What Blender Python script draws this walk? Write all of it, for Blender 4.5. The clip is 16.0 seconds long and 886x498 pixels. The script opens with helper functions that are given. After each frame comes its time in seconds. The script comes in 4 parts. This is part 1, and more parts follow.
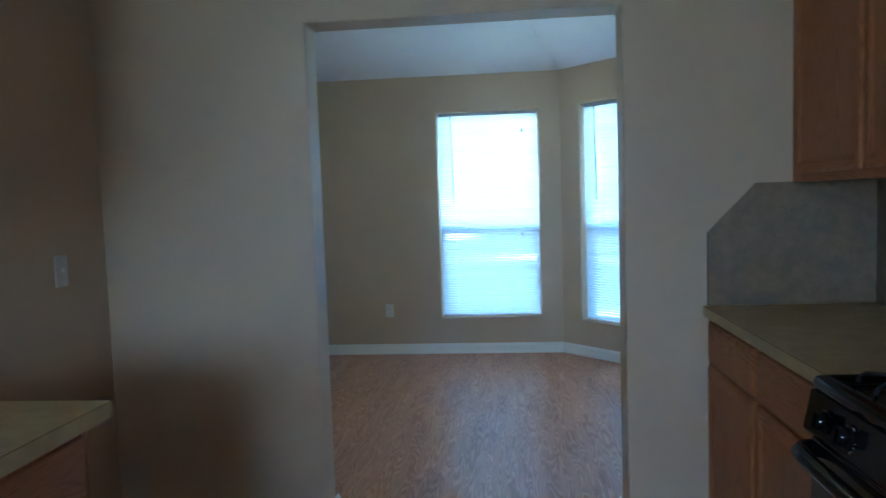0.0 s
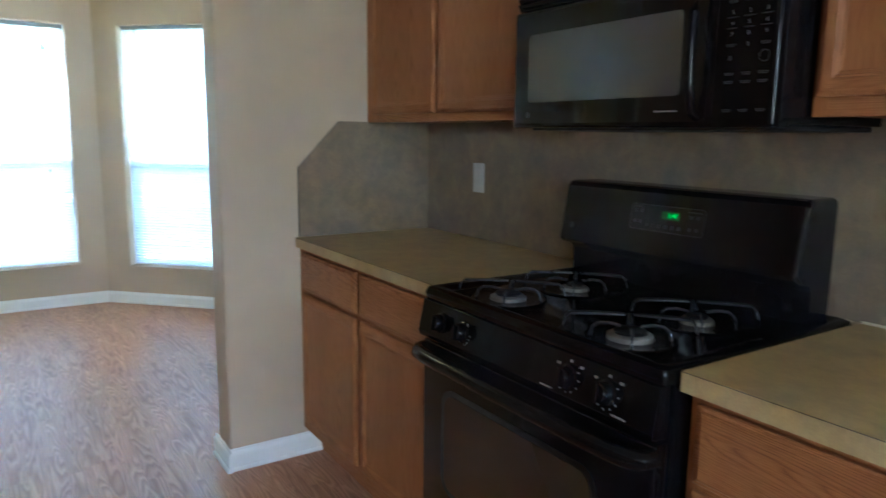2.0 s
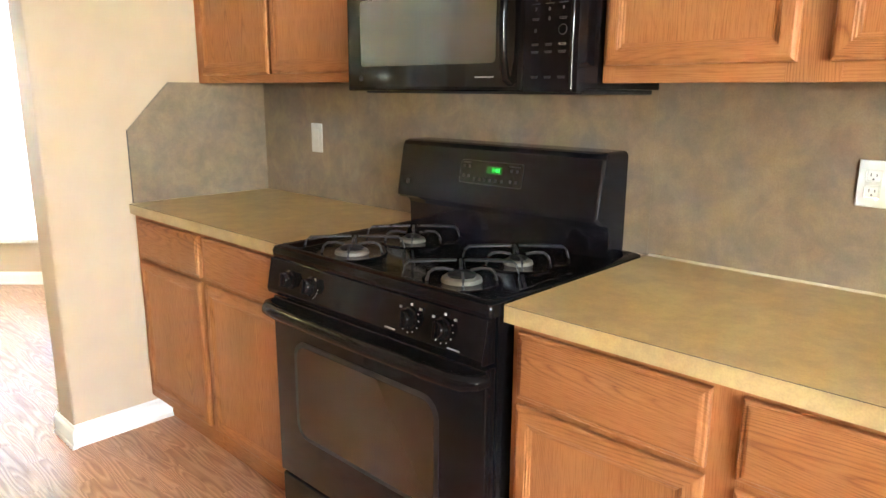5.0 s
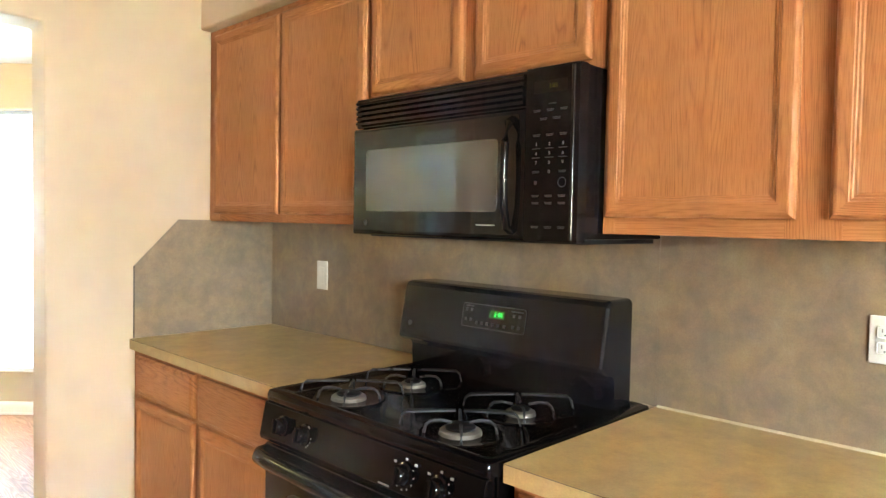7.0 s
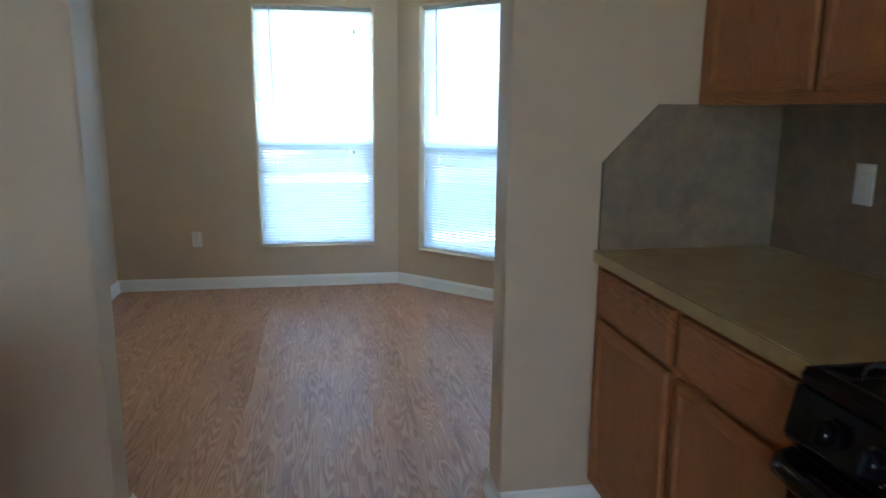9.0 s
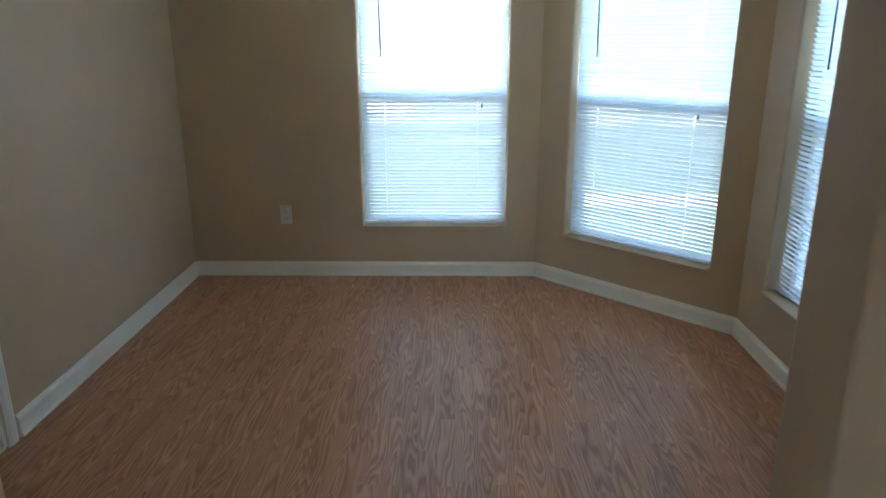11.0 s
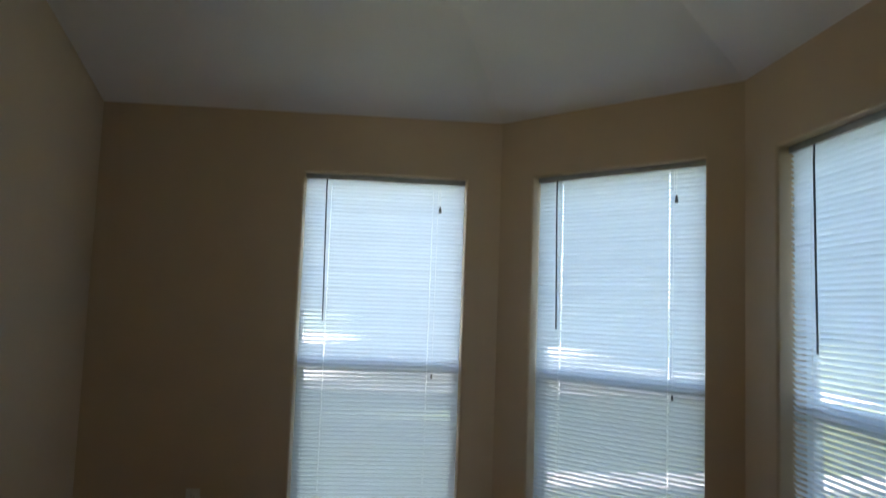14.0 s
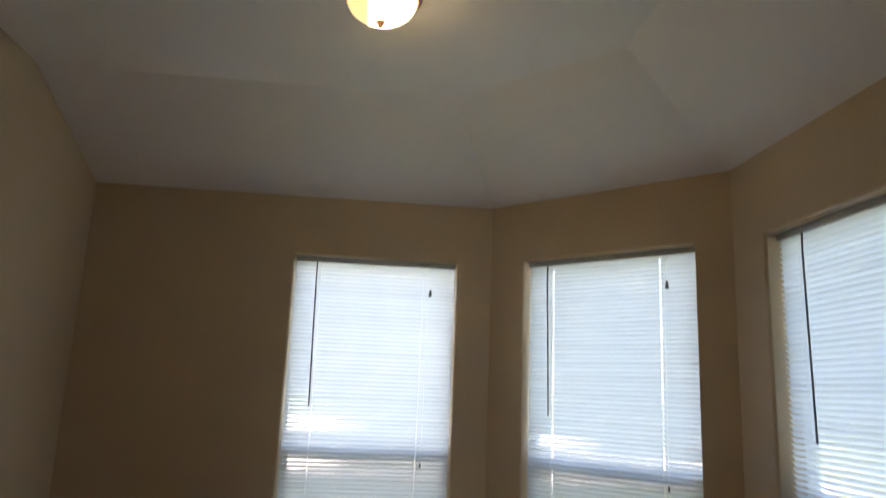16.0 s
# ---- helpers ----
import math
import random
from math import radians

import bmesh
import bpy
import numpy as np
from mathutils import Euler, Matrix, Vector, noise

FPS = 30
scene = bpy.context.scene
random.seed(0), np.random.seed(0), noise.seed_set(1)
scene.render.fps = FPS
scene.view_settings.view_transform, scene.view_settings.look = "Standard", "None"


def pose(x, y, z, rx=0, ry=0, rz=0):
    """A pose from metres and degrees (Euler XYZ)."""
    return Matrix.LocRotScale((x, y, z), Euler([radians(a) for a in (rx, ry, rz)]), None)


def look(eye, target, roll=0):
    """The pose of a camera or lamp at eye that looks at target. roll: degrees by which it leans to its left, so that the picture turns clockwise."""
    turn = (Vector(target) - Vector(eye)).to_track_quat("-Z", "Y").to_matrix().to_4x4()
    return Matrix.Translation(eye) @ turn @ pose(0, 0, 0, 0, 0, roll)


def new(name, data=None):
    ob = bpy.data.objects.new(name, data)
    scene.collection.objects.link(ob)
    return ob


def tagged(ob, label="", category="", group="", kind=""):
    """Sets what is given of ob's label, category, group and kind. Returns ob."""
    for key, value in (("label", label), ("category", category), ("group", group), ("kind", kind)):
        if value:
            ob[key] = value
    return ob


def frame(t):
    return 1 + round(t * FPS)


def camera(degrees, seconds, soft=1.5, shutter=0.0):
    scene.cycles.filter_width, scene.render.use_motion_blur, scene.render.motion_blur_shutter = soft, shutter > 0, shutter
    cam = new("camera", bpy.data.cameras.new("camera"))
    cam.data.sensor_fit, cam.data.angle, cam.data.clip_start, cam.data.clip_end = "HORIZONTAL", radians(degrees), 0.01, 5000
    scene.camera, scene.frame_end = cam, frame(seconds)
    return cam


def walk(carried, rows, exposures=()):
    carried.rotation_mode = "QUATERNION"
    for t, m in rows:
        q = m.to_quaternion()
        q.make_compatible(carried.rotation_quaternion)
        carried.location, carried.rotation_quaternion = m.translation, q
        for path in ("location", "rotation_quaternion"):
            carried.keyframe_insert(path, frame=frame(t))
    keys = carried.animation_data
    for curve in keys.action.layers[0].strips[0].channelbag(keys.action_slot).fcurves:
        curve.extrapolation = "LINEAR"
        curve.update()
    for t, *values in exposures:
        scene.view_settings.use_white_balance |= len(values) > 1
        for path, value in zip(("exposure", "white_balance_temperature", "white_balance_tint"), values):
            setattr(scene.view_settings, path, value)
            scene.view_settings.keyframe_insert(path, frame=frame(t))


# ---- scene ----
cam = camera(65.5, 16.0, soft=1.4, shutter=0.3)
PATH = [
    (0, (-1.346, -2.672, 1.348), (-1.541, -0.687, 1.204), -1.9),
    (0.5, (-1.413, -2.641, 1.351), (-1.294, -0.654, 1.161), -2.5),
    (1, (-1.434, -2.555, 1.338), (-1.014, -0.618, 1.069), -0.9),
    (1.5, (-1.513, -2.556, 1.341), (-0.759, -0.726, 1.051), 1.3),
    (2, (-1.623, -2.584, 1.319), (-0.537, -0.936, 0.994), 0.7),
    (2.5, (-1.667, -2.633, 1.313), (-0.3, -1.224, 0.931), 0.9),
    (3, (-1.694, -2.67, 1.296), (-0.246, -1.37, 0.832), 1.3),
    (3.2, (-1.701, -2.679, 1.292), (-0.271, -1.378, 0.778), 1.3),
    (5.3, (-1.703, -2.684, 1.352), (-0.286, -1.33, 0.949), -0.0),
    (5.5, (-1.697, -2.68, 1.358), (-0.281, -1.306, 1.029), -0.0),
    (6, (-1.692, -2.68, 1.373), (-0.268, -1.292, 1.156), 0.4),
    (6.5, (-1.683, -2.684, 1.38), (-0.251, -1.295, 1.233), 0.7),
    (7, (-1.662, -2.678, 1.382), (-0.232, -1.282, 1.303), 1.1),
    (7.5, (-1.593, -2.628, 1.376), (-0.182, -1.217, 1.234), 0.3),
    (8, (-1.516, -2.526, 1.364), (-0.541, -0.791, 1.166), -0.7),
    (8.2, (-1.487, -2.466, 1.356), (-0.741, -0.628, 1.098), -0.7),
    (8.5, (-1.474, -2.309, 1.352), (-0.932, -0.415, 1.004), -0.6),
    (8.7, (-1.469, -2.197, 1.341), (-1.011, -0.289, 0.953), 0.1),
    (9, (-1.466, -2.048, 1.344), (-1.132, -0.116, 0.951), 0.5),
    (9.2, (-1.462, -1.927, 1.345), (-1.204, 0.013, 0.93), 0.2),
    (11.3, (-1.397, -0.648, 1.389), (-1.509, 1.236, 0.729), -0.6),
    (11.5, (-1.392, -0.58, 1.391), (-1.552, 1.232, 0.558), -1.2),
    (12, (-1.394, -0.502, 1.396), (-1.5, 1.16, 0.287), -0.9),
    (12.3, (-1.403, -0.462, 1.396), (-1.425, 1.239, 0.344), 0.0),
    (12.5, (-1.421, -0.425, 1.393), (-1.423, 1.325, 0.425), 0.4),
    (13, (-1.449, -0.383, 1.39), (-1.364, 1.482, 0.673), 1.0),
    (13.2, (-1.457, -0.373, 1.390), (-1.342, 1.553, 0.862), 1.2),
    (13.5, (-1.465, -0.372, 1.388), (-1.328, 1.611, 1.165), 1.8),
    (13.7, (-1.469, -0.372, 1.39), (-1.325, 1.622, 1.338), 2.2),
    (14, (-1.476, -0.368, 1.394), (-1.328, 1.619, 1.563), 2.1),
    (14.5, (-1.491, -0.345, 1.399), (-1.357, 1.599, 1.847), 2.5),
    (15, (-1.505, -0.337, 1.4), (-1.358, 1.572, 1.977), 2.9),
    (15.5, (-1.515, -0.339, 1.401), (-1.352, 1.55, 2.036), 2.8),
    (16, (-1.522, -0.354, 1.4), (-1.333, 1.595, 1.807), 2.4),
]
walk(cam, [(t, look(eye, target, roll)) for t, eye, target, roll in PATH],
     exposures=[(0, 4.65, 4470, 2), (0.5, 4.62, 4470, 3), (1, 4.72, 4680, 4), (1.5, 5.0, 4820, 5), (2, 5.65, 5150, 6), (2.5, 6.55, 6250, 10), (3, 7.15, 6600, 11), (5.3, 7.4, 6550, 11), (7.5, 7.4, 6550, 11), (8, 6.7, 5900, 10), (8.5, 5.1, 5500, 7), (9, 4.85, 5350, 8), (9.2, 4.75, 5400, 8),
                (11.3, 4.4, 6000, 9), (11.5, 4.65, 5950, 10), (12, 5.38, 6320, 12), (12.5, 5.5, 6300, 11), (13, 5.17, 6300, 11), (13.5, 3.95, 6300, 12), (14, 3.25, 6500, 14), (14.5, 3.35, 6850, 17), (15, 3.6, 7000, 19), (15.5, 3.75, 7300, 21), (16, 3.5, 7500, 22)])

# ---- light ----
SUN_EL, SUN_ROT = 52, 262
world = bpy.data.worlds.new("sky")
scene.world = world
world.use_nodes = True
wn = world.node_tree.nodes
sky = wn.new("ShaderNodeTexSky")
sky.sky_type, sky.sun_disc = "NISHITA", False
sky.sun_elevation, sky.sun_rotation = radians(SUN_EL), radians(SUN_ROT)
wn["Background"].inputs["Strength"].default_value = 0.15
world.node_tree.links.new(sky.outputs["Color"], wn["Background"].inputs["Color"])
sun_data = bpy.data.lights.new("sun", "SUN")
sun_data.energy, sun_data.angle, sun_data.color = 5.0, radians(0.5), (1, 0.95, 0.88)
sun = new("sun", sun_data)
a = radians(SUN_ROT)
sun_dir = Vector((math.sin(a) * math.cos(radians(SUN_EL)), math.cos(a) * math.cos(radians(SUN_EL)), math.sin(radians(SUN_EL))))
sun.matrix_world = look(sun_dir * 30, (0, 0, 0))


def window_light(name, x, y, z, sx, sz, toward, power, color=(0.93, 0.97, 1.0)):
    d = bpy.data.lights.new(name, "AREA")
    d.shape, d.size, d.size_y, d.energy, d.color = "RECTANGLE", sx, sz, power, color
    ob = new(name, d)
    ob.matrix_world = look((x, y, z), toward)
    return ob


# daylight of the large window of the breakfast area behind the kitchen
window_light("back_window_light", -2.5, -6.02, 1.525, 1.75, 1.2, (-2.5, 0, 1.5), 0.92, (0.97, 0.98, 0.95))


# ---- materials ----
def mat(name):
    m = bpy.data.materials.new(name)
    m.use_nodes = True
    nt = m.node_tree
    b = nt.nodes["Principled BSDF"]
    return m, nt, b


def node(nt, kind, **kw):
    n = nt.nodes.new(kind)
    for k, v in kw.items():
        n.inputs[k].default_value = v
    return n


def ramp(nt, src, stops):
    r = nt.nodes.new("ShaderNodeValToRGB")
    e = r.color_ramp.elements
    while len(e) < len(stops):
        e.new(0.5)
    for i, (p, c) in enumerate(stops):
        e[i].position, e[i].color = p, (*c, 1)
    nt.links.new(src, r.inputs[0])
    return r.outputs[0]


def bump(nt, b, src, strength, dist):
    n = node(nt, "ShaderNodeBump", Strength=strength, Distance=dist)
    nt.links.new(src, n.inputs["Height"])
    nt.links.new(n.outputs[0], b.inputs["Normal"])
    return n


def mix(nt, fac, a_, b_, mode="MIX"):
    n = nt.nodes.new("ShaderNodeMix")
    n.data_type, n.blend_type = "RGBA", mode
    for sock, v in ((n.inputs[0], fac), (n.inputs[6], a_), (n.inputs[7], b_)):
        if isinstance(v, (int, float)):
            sock.default_value = v
        elif isinstance(v, tuple):
            sock.default_value = (*v, 1)
        else:
            nt.links.new(v, sock)
    return n.outputs[2]


def position(nt, scale=(1, 1, 1), rot=(0, 0, 0), kind="geo"):
    if kind == "geo":
        src = nt.nodes.new("ShaderNodeNewGeometry").outputs["Position"]
    else:
        src = nt.nodes.new("ShaderNodeTexCoord").outputs["Object"]
    m = nt.nodes.new("ShaderNodeMapping")
    m.inputs["Scale"].default_value, m.inputs["Rotation"].default_value = scale, rot
    nt.links.new(src, m.inputs["Vector"])
    return m.outputs[0]


def paint(name, color, rough, grain=0.25, vary=0.06, scale=110):
    """Rolled wall paint with a light orange-peel relief and faint large unevenness."""
    m, nt, b = mat(name)
    p = position(nt)
    n1 = node(nt, "ShaderNodeTexNoise", Scale=scale, Detail=3.0)
    n2 = node(nt, "ShaderNodeTexNoise", Scale=1.7, Detail=4.0)
    for n in (n1, n2):
        nt.links.new(p, n.inputs["Vector"])
    lo, hi = tuple(c * (1 - vary) for c in color), tuple(min(1, c * (1 + vary)) for c in color)
    nt.links.new(ramp(nt, n2.outputs["Fac"], [(0.3, lo), (0.7, hi)]), b.inputs["Base Color"])
    b.inputs["Roughness"].default_value = rough
    bump(nt, b, n1.outputs["Fac"], grain, 0.002)
    return m


def plain(name, color, rough=0.5, metal=0.0, wear=0.08, scale=30, bumps=0.0, coat=0.0, spec=0.5):
    """Moulded or enamelled surface with slight smudges in its gloss."""
    m, nt, b = mat(name)
    p = position(nt)
    n = node(nt, "ShaderNodeTexNoise", Scale=scale, Detail=4.0)
    nt.links.new(p, n.inputs["Vector"])
    lo, hi = tuple(c * (1 - wear) for c in color), tuple(min(1, c * (1 + wear)) for c in color)
    nt.links.new(ramp(nt, n.outputs["Fac"], [(0.3, lo), (0.7, hi)]), b.inputs["Base Color"])
    r = ramp(nt, n.outputs["Fac"], [(0.35, (max(0.02, rough * 0.8),) * 3), (0.7, (min(1, rough * 1.25),) * 3)])
    nt.links.new(r, b.inputs["Roughness"])
    b.inputs["Metallic"].default_value = metal
    b.inputs["Coat Weight"].default_value = coat
    b.inputs["Specular IOR Level"].default_value = spec
    if bumps:
        bump(nt, b, n.outputs["Fac"], bumps, 0.001)
    return m


def oak(name, axis, dark, mid, light, rough=0.46):
    """Honey-stained flat-sawn oak: glued strips with nested arches in the middle and close straight lines at their edges, fine pores."""
    m, nt, b = mat(name)

    def calc(op, a_, b_=None):
        n = nt.nodes.new("ShaderNodeMath")
        n.operation = op
        for k, v in ((0, a_), (1, b_)):
            if v is None:
                continue
            if isinstance(v, (int, float)):
                n.inputs[k].default_value = v
            else:
                nt.links.new(v, n.inputs[k])
        return n.outputs[0]

    geo = nt.nodes.new("ShaderNodeNewGeometry")
    sep = nt.nodes.new("ShaderNodeSeparateXYZ")
    nt.links.new(geo.outputs["Position"], sep.inputs[0])
    rand = nt.nodes.new("ShaderNodeObjectInfo").outputs["Random"]
    along, across = (sep.outputs[2], sep.outputs[1]) if axis == "z" else (sep.outputs[1], sep.outputs[2])
    along = calc("ADD", along, calc("MULTIPLY", rand, 7.0))
    cross = calc("ADD", calc("ADD", across, sep.outputs[0]), calc("MULTIPLY", rand, 3.0))
    width = 0.118
    q = calc("DIVIDE", cross, width)
    h1 = nt.nodes.new("ShaderNodeTexWhiteNoise")
    h1.noise_dimensions = "1D"
    nt.links.new(calc("ADD", calc("FLOOR", q), calc("MULTIPLY", rand, 91.0)), h1.inputs["W"])
    h2 = nt.nodes.new("ShaderNodeTexWhiteNoise")
    h2.noise_dimensions = "1D"
    nt.links.new(calc("MULTIPLY", h1.outputs["Value"], 731.0), h2.inputs["W"])
    u = calc("MULTIPLY", calc("SUBTRACT", calc("FRACT", q), calc("ADD", calc("MULTIPLY", h1.outputs["Value"], 1.4), -0.2)), width)
    vec = nt.nodes.new("ShaderNodeCombineXYZ")
    nt.links.new(calc("MULTIPLY", cross, 14.0), vec.inputs[0])
    nt.links.new(calc("MULTIPLY", along, 2.2), vec.inputs[1])
    nt.links.new(calc("MULTIPLY", h2.outputs["Value"], 50.0), vec.inputs[2])
    wave = node(nt, "ShaderNodeTexNoise", Scale=1.0, Detail=2.0, Roughness=0.4)
    nt.links.new(vec.outputs[0], wave.inputs["Vector"])
    slope = calc("MULTIPLY", calc("SUBTRACT", h2.outputs["Value"], 0.5), 34.0)
    v = calc("ADD", calc("MULTIPLY", calc("MULTIPLY", u, u), 1900.0), calc("MULTIPLY", along, slope))
    v = calc("FRACT", calc("ADD", v, calc("MULTIPLY", wave.outputs["Fac"], 6.0)))
    figure = ramp(nt, v, [(0.0, dark), (0.10, mid), (0.30, light), (0.72, light), (0.92, mid), (1.0, dark)])
    vec2 = nt.nodes.new("ShaderNodeCombineXYZ")
    nt.links.new(calc("MULTIPLY", cross, 520.0), vec2.inputs[0])
    nt.links.new(calc("MULTIPLY", along, 14.0), vec2.inputs[1])
    pores = node(nt, "ShaderNodeTexNoise", Scale=1.0, Detail=3.0, Roughness=0.6)
    nt.links.new(vec2.outputs[0], pores.inputs["Vector"])
    vec3 = nt.nodes.new("ShaderNodeCombineXYZ")
    nt.links.new(calc("MULTIPLY", cross, 9.0), vec3.inputs[0])
    nt.links.new(calc("MULTIPLY", along, 1.1), vec3.inputs[1])
    where = node(nt, "ShaderNodeTexNoise", Scale=1.0, Detail=1.0)
    nt.links.new(vec3.outputs[0], where.inputs["Vector"])
    col = mix(nt, ramp(nt, where.outputs["Fac"], [(0.38, (0.12,) * 3), (0.62, (0.85,) * 3)]), light, figure)
    col = mix(nt, 0.45, col, ramp(nt, pores.outputs["Fac"], [(0.40, (0.55, 0.48, 0.42)), (0.50, (1, 1, 1))]), "MULTIPLY")
    col = mix(nt, 0.5, col, ramp(nt, h1.outputs["Value"], [(0.0, (0.86, 0.83, 0.80)), (1.0, (1, 1, 1))]), "MULTIPLY")
    nt.links.new(col, b.inputs["Base Color"])
    nt.links.new(ramp(nt, pores.outputs["Fac"], [(0.35, (rough * 1.35,) * 3), (0.6, (rough,) * 3)]), b.inputs["Roughness"])
    b.inputs["Specular IOR Level"].default_value = 0.34
    bump(nt, b, pores.outputs["Fac"], 0.15, 0.0008)
    return m


OAK = ((0.235, 0.088, 0.029), (0.320, 0.125, 0.042), (0.408, 0.166, 0.056))
m_oak_z = oak("honey_oak_upright", "z", *OAK)
m_oak_y = oak("honey_oak_level", "y", *OAK)
m_wall = paint("tan_wall_paint", (0.56, 0.43, 0.293), 0.55)
m_ceiling = paint("white_ceiling_paint", (0.81, 0.783, 0.785), 0.85, 0.5, 0.03, 60)
m_trim = paint("white_trim_paint", (0.84, 0.83, 0.80), 0.3, 0.08, 0.03, 40)
m_white = plain("white_plastic", (0.69, 0.68, 0.64), 0.35)
m_white_dark = plain("grey_slots", (0.12, 0.115, 0.11), 0.6)
m_black = plain("black_enamel", (0.004, 0.004, 0.0044), 0.10, spec=0.18)
m_black_matt = plain("black_matt_metal", (0.009, 0.009, 0.010), 0.40, wear=0.3, bumps=0.12, spec=0.35)
m_black_glass = plain("black_oven_glass", (0.004, 0.0038, 0.0035), 0.05, spec=0.33)
m_vinyl = plain("white_vinyl", (0.8, 0.8, 0.79), 0.4)
m_bronze = plain("brushed_bronze", (0.33, 0.19, 0.155), 0.38, 0.45, wear=0.25)
m_alu = plain("burner_aluminium", (0.22, 0.208, 0.183), 0.6, 0.5, wear=0.25, bumps=0.2)
m_grate = plain("grey_black_grate_enamel", (0.024, 0.026, 0.030), 0.34, wear=0.3, bumps=0.2)
m_mark = plain("pale_grey_print", (0.50, 0.50, 0.49), 0.6)
m_mark_dim = plain("dim_grey_print", (0.055, 0.055, 0.055), 0.6)


def laminate(name, stops):
    """Mottled tan stone-pattern laminate, ochre clouds over mauve grey."""
    m, nt, b = mat(name)
    p = position(nt)
    big = node(nt, "ShaderNodeTexNoise", Scale=10.5, Detail=7.0, Roughness=0.68, Distortion=0.3)
    mid_ = node(nt, "ShaderNodeTexNoise", Scale=26.0, Detail=5.0, Roughness=0.7)
    fine = node(nt, "ShaderNodeTexNoise", Scale=260.0, Detail=2.0)
    for n in (big, mid_, fine):
        nt.links.new(p, n.inputs["Vector"])
    c = ramp(nt, big.outputs["Fac"], list(zip((0.30, 0.46, 0.58, 0.72), stops)))
    c = mix(nt, 0.45, c, ramp(nt, mid_.outputs["Fac"], [(0.3, (0.72, 0.70, 0.69)), (0.65, (1, 1, 1))]), "MULTIPLY")
    c = mix(nt, 0.25, c, ramp(nt, fine.outputs["Fac"], [(0.3, (0.6, 0.6, 0.6)), (0.6, (1, 1, 1))]), "MULTIPLY")
    nt.links.new(c, b.inputs["Base Color"])
    b.inputs["Roughness"].default_value = 0.36
    bump(nt, b, fine.outputs["Fac"], 0.08, 0.001)
    return m


# one laminate, light put into its colours: lit tone for worktops, shaded for splashbacks
m_laminate_lit = laminate("mottled_tan_laminate_lit", ((0.450, 0.328, 0.162), (0.510, 0.378, 0.178), (0.570, 0.430, 0.192), (0.615, 0.485, 0.230)))
m_laminate_shaded = laminate("mottled_tan_laminate_shaded", ((0.198, 0.147, 0.101), (0.235, 0.177, 0.118), (0.278, 0.207, 0.125), (0.308, 0.238, 0.150)))


def wood_floor():
    """Printed red-oak laminate in narrow strips, satin, with flame figure running along the room."""
    m, nt, b = mat("oak_laminate_floor")
    geo = nt.nodes.new("ShaderNodeNewGeometry").outputs["Position"]
    sep = nt.nodes.new("ShaderNodeSeparateXYZ")
    nt.links.new(geo, sep.inputs[0])

    def math_(op, a_, b_=None):
        n = nt.nodes.new("ShaderNodeMath")
        n.operation = op
        for s, v in ((0, a_), (1, b_)):
            if v is None:
                continue
            if isinstance(v, (int, float)):
                n.inputs[s].default_value = v
            else:
                nt.links.new(v, n.inputs[s])
        return n.outputs[0]

    row = math_("FLOOR", math_("DIVIDE", sep.outputs[0], 0.0635))
    wn1 = nt.nodes.new("ShaderNodeTexWhiteNoise")
    wn1.noise_dimensions = "1D"
    nt.links.new(row, wn1.inputs["W"])
    col_ = math_("FLOOR", math_("DIVIDE", math_("ADD", sep.outputs[1], math_("MULTIPLY", wn1.outputs["Value"], 3.0)), 0.42))
    wn2 = nt.nodes.new("ShaderNodeTexWhiteNoise")
    wn2.noise_dimensions = "2D"
    cmb = nt.nodes.new("ShaderNodeCombineXYZ")
    nt.links.new(row, cmb.inputs[0])
    nt.links.new(col_, cmb.inputs[1])
    nt.links.new(cmb.outputs[0], wn2.inputs["Vector"])
    # figure: stretched noise, shifted for every strip
    vec = nt.nodes.new("ShaderNodeCombineXYZ")
    nt.links.new(math_("MULTIPLY", sep.outputs[0], 22.0), vec.inputs[0])
    nt.links.new(math_("MULTIPLY", sep.outputs[1], 2.6), vec.inputs[1])
    nt.links.new(math_("MULTIPLY", wn2.outputs["Value"], 40.0), vec.inputs[2])
    warp = node(nt, "ShaderNodeTexNoise", Scale=1.0, Detail=1.0, Roughness=0.3, Distortion=0.15)
    nt.links.new(vec.outputs[0], warp.inputs["Vector"])
    # nested arches on some strips, nearly straight lines on others
    wn3 = nt.nodes.new("ShaderNodeTexWhiteNoise")
    wn3.noise_dimensions = "1D"
    nt.links.new(math_("MULTIPLY", wn2.outputs["Value"], 917.0), wn3.inputs["W"])
    u = math_("SUBTRACT", math_("FRACT", math_("DIVIDE", sep.outputs[0], 0.0635)), math_("ADD", math_("MULTIPLY", wn3.outputs["Value"], 0.7), 0.15))
    arch = math_("ADD", math_("MULTIPLY", math_("MULTIPLY", u, u), 1.5), math_("MULTIPLY", math_("MULTIPLY", sep.outputs[1], math_("SIGN", math_("SUBTRACT", wn3.outputs["Value"], 0.45))), 0.8))
    amount = math_("POWER", wn2.outputs["Value"], 0.7)
    dense = math_("ADD", math_("MULTIPLY", wn3.outputs["Value"], 3.5), 5.0)
    tri = math_("FRACT", math_("MULTIPLY", math_("ADD", warp.outputs["Fac"], math_("MULTIPLY", arch, amount)), dense))
    vec2 = nt.nodes.new("ShaderNodeCombineXYZ")
    nt.links.new(math_("MULTIPLY", sep.outputs[0], 210.0), vec2.inputs[0])
    nt.links.new(math_("MULTIPLY", sep.outputs[1], 9.0), vec2.inputs[1])
    nt.links.new(math_("MULTIPLY", wn2.outputs["Value"], 31.0), vec2.inputs[2])
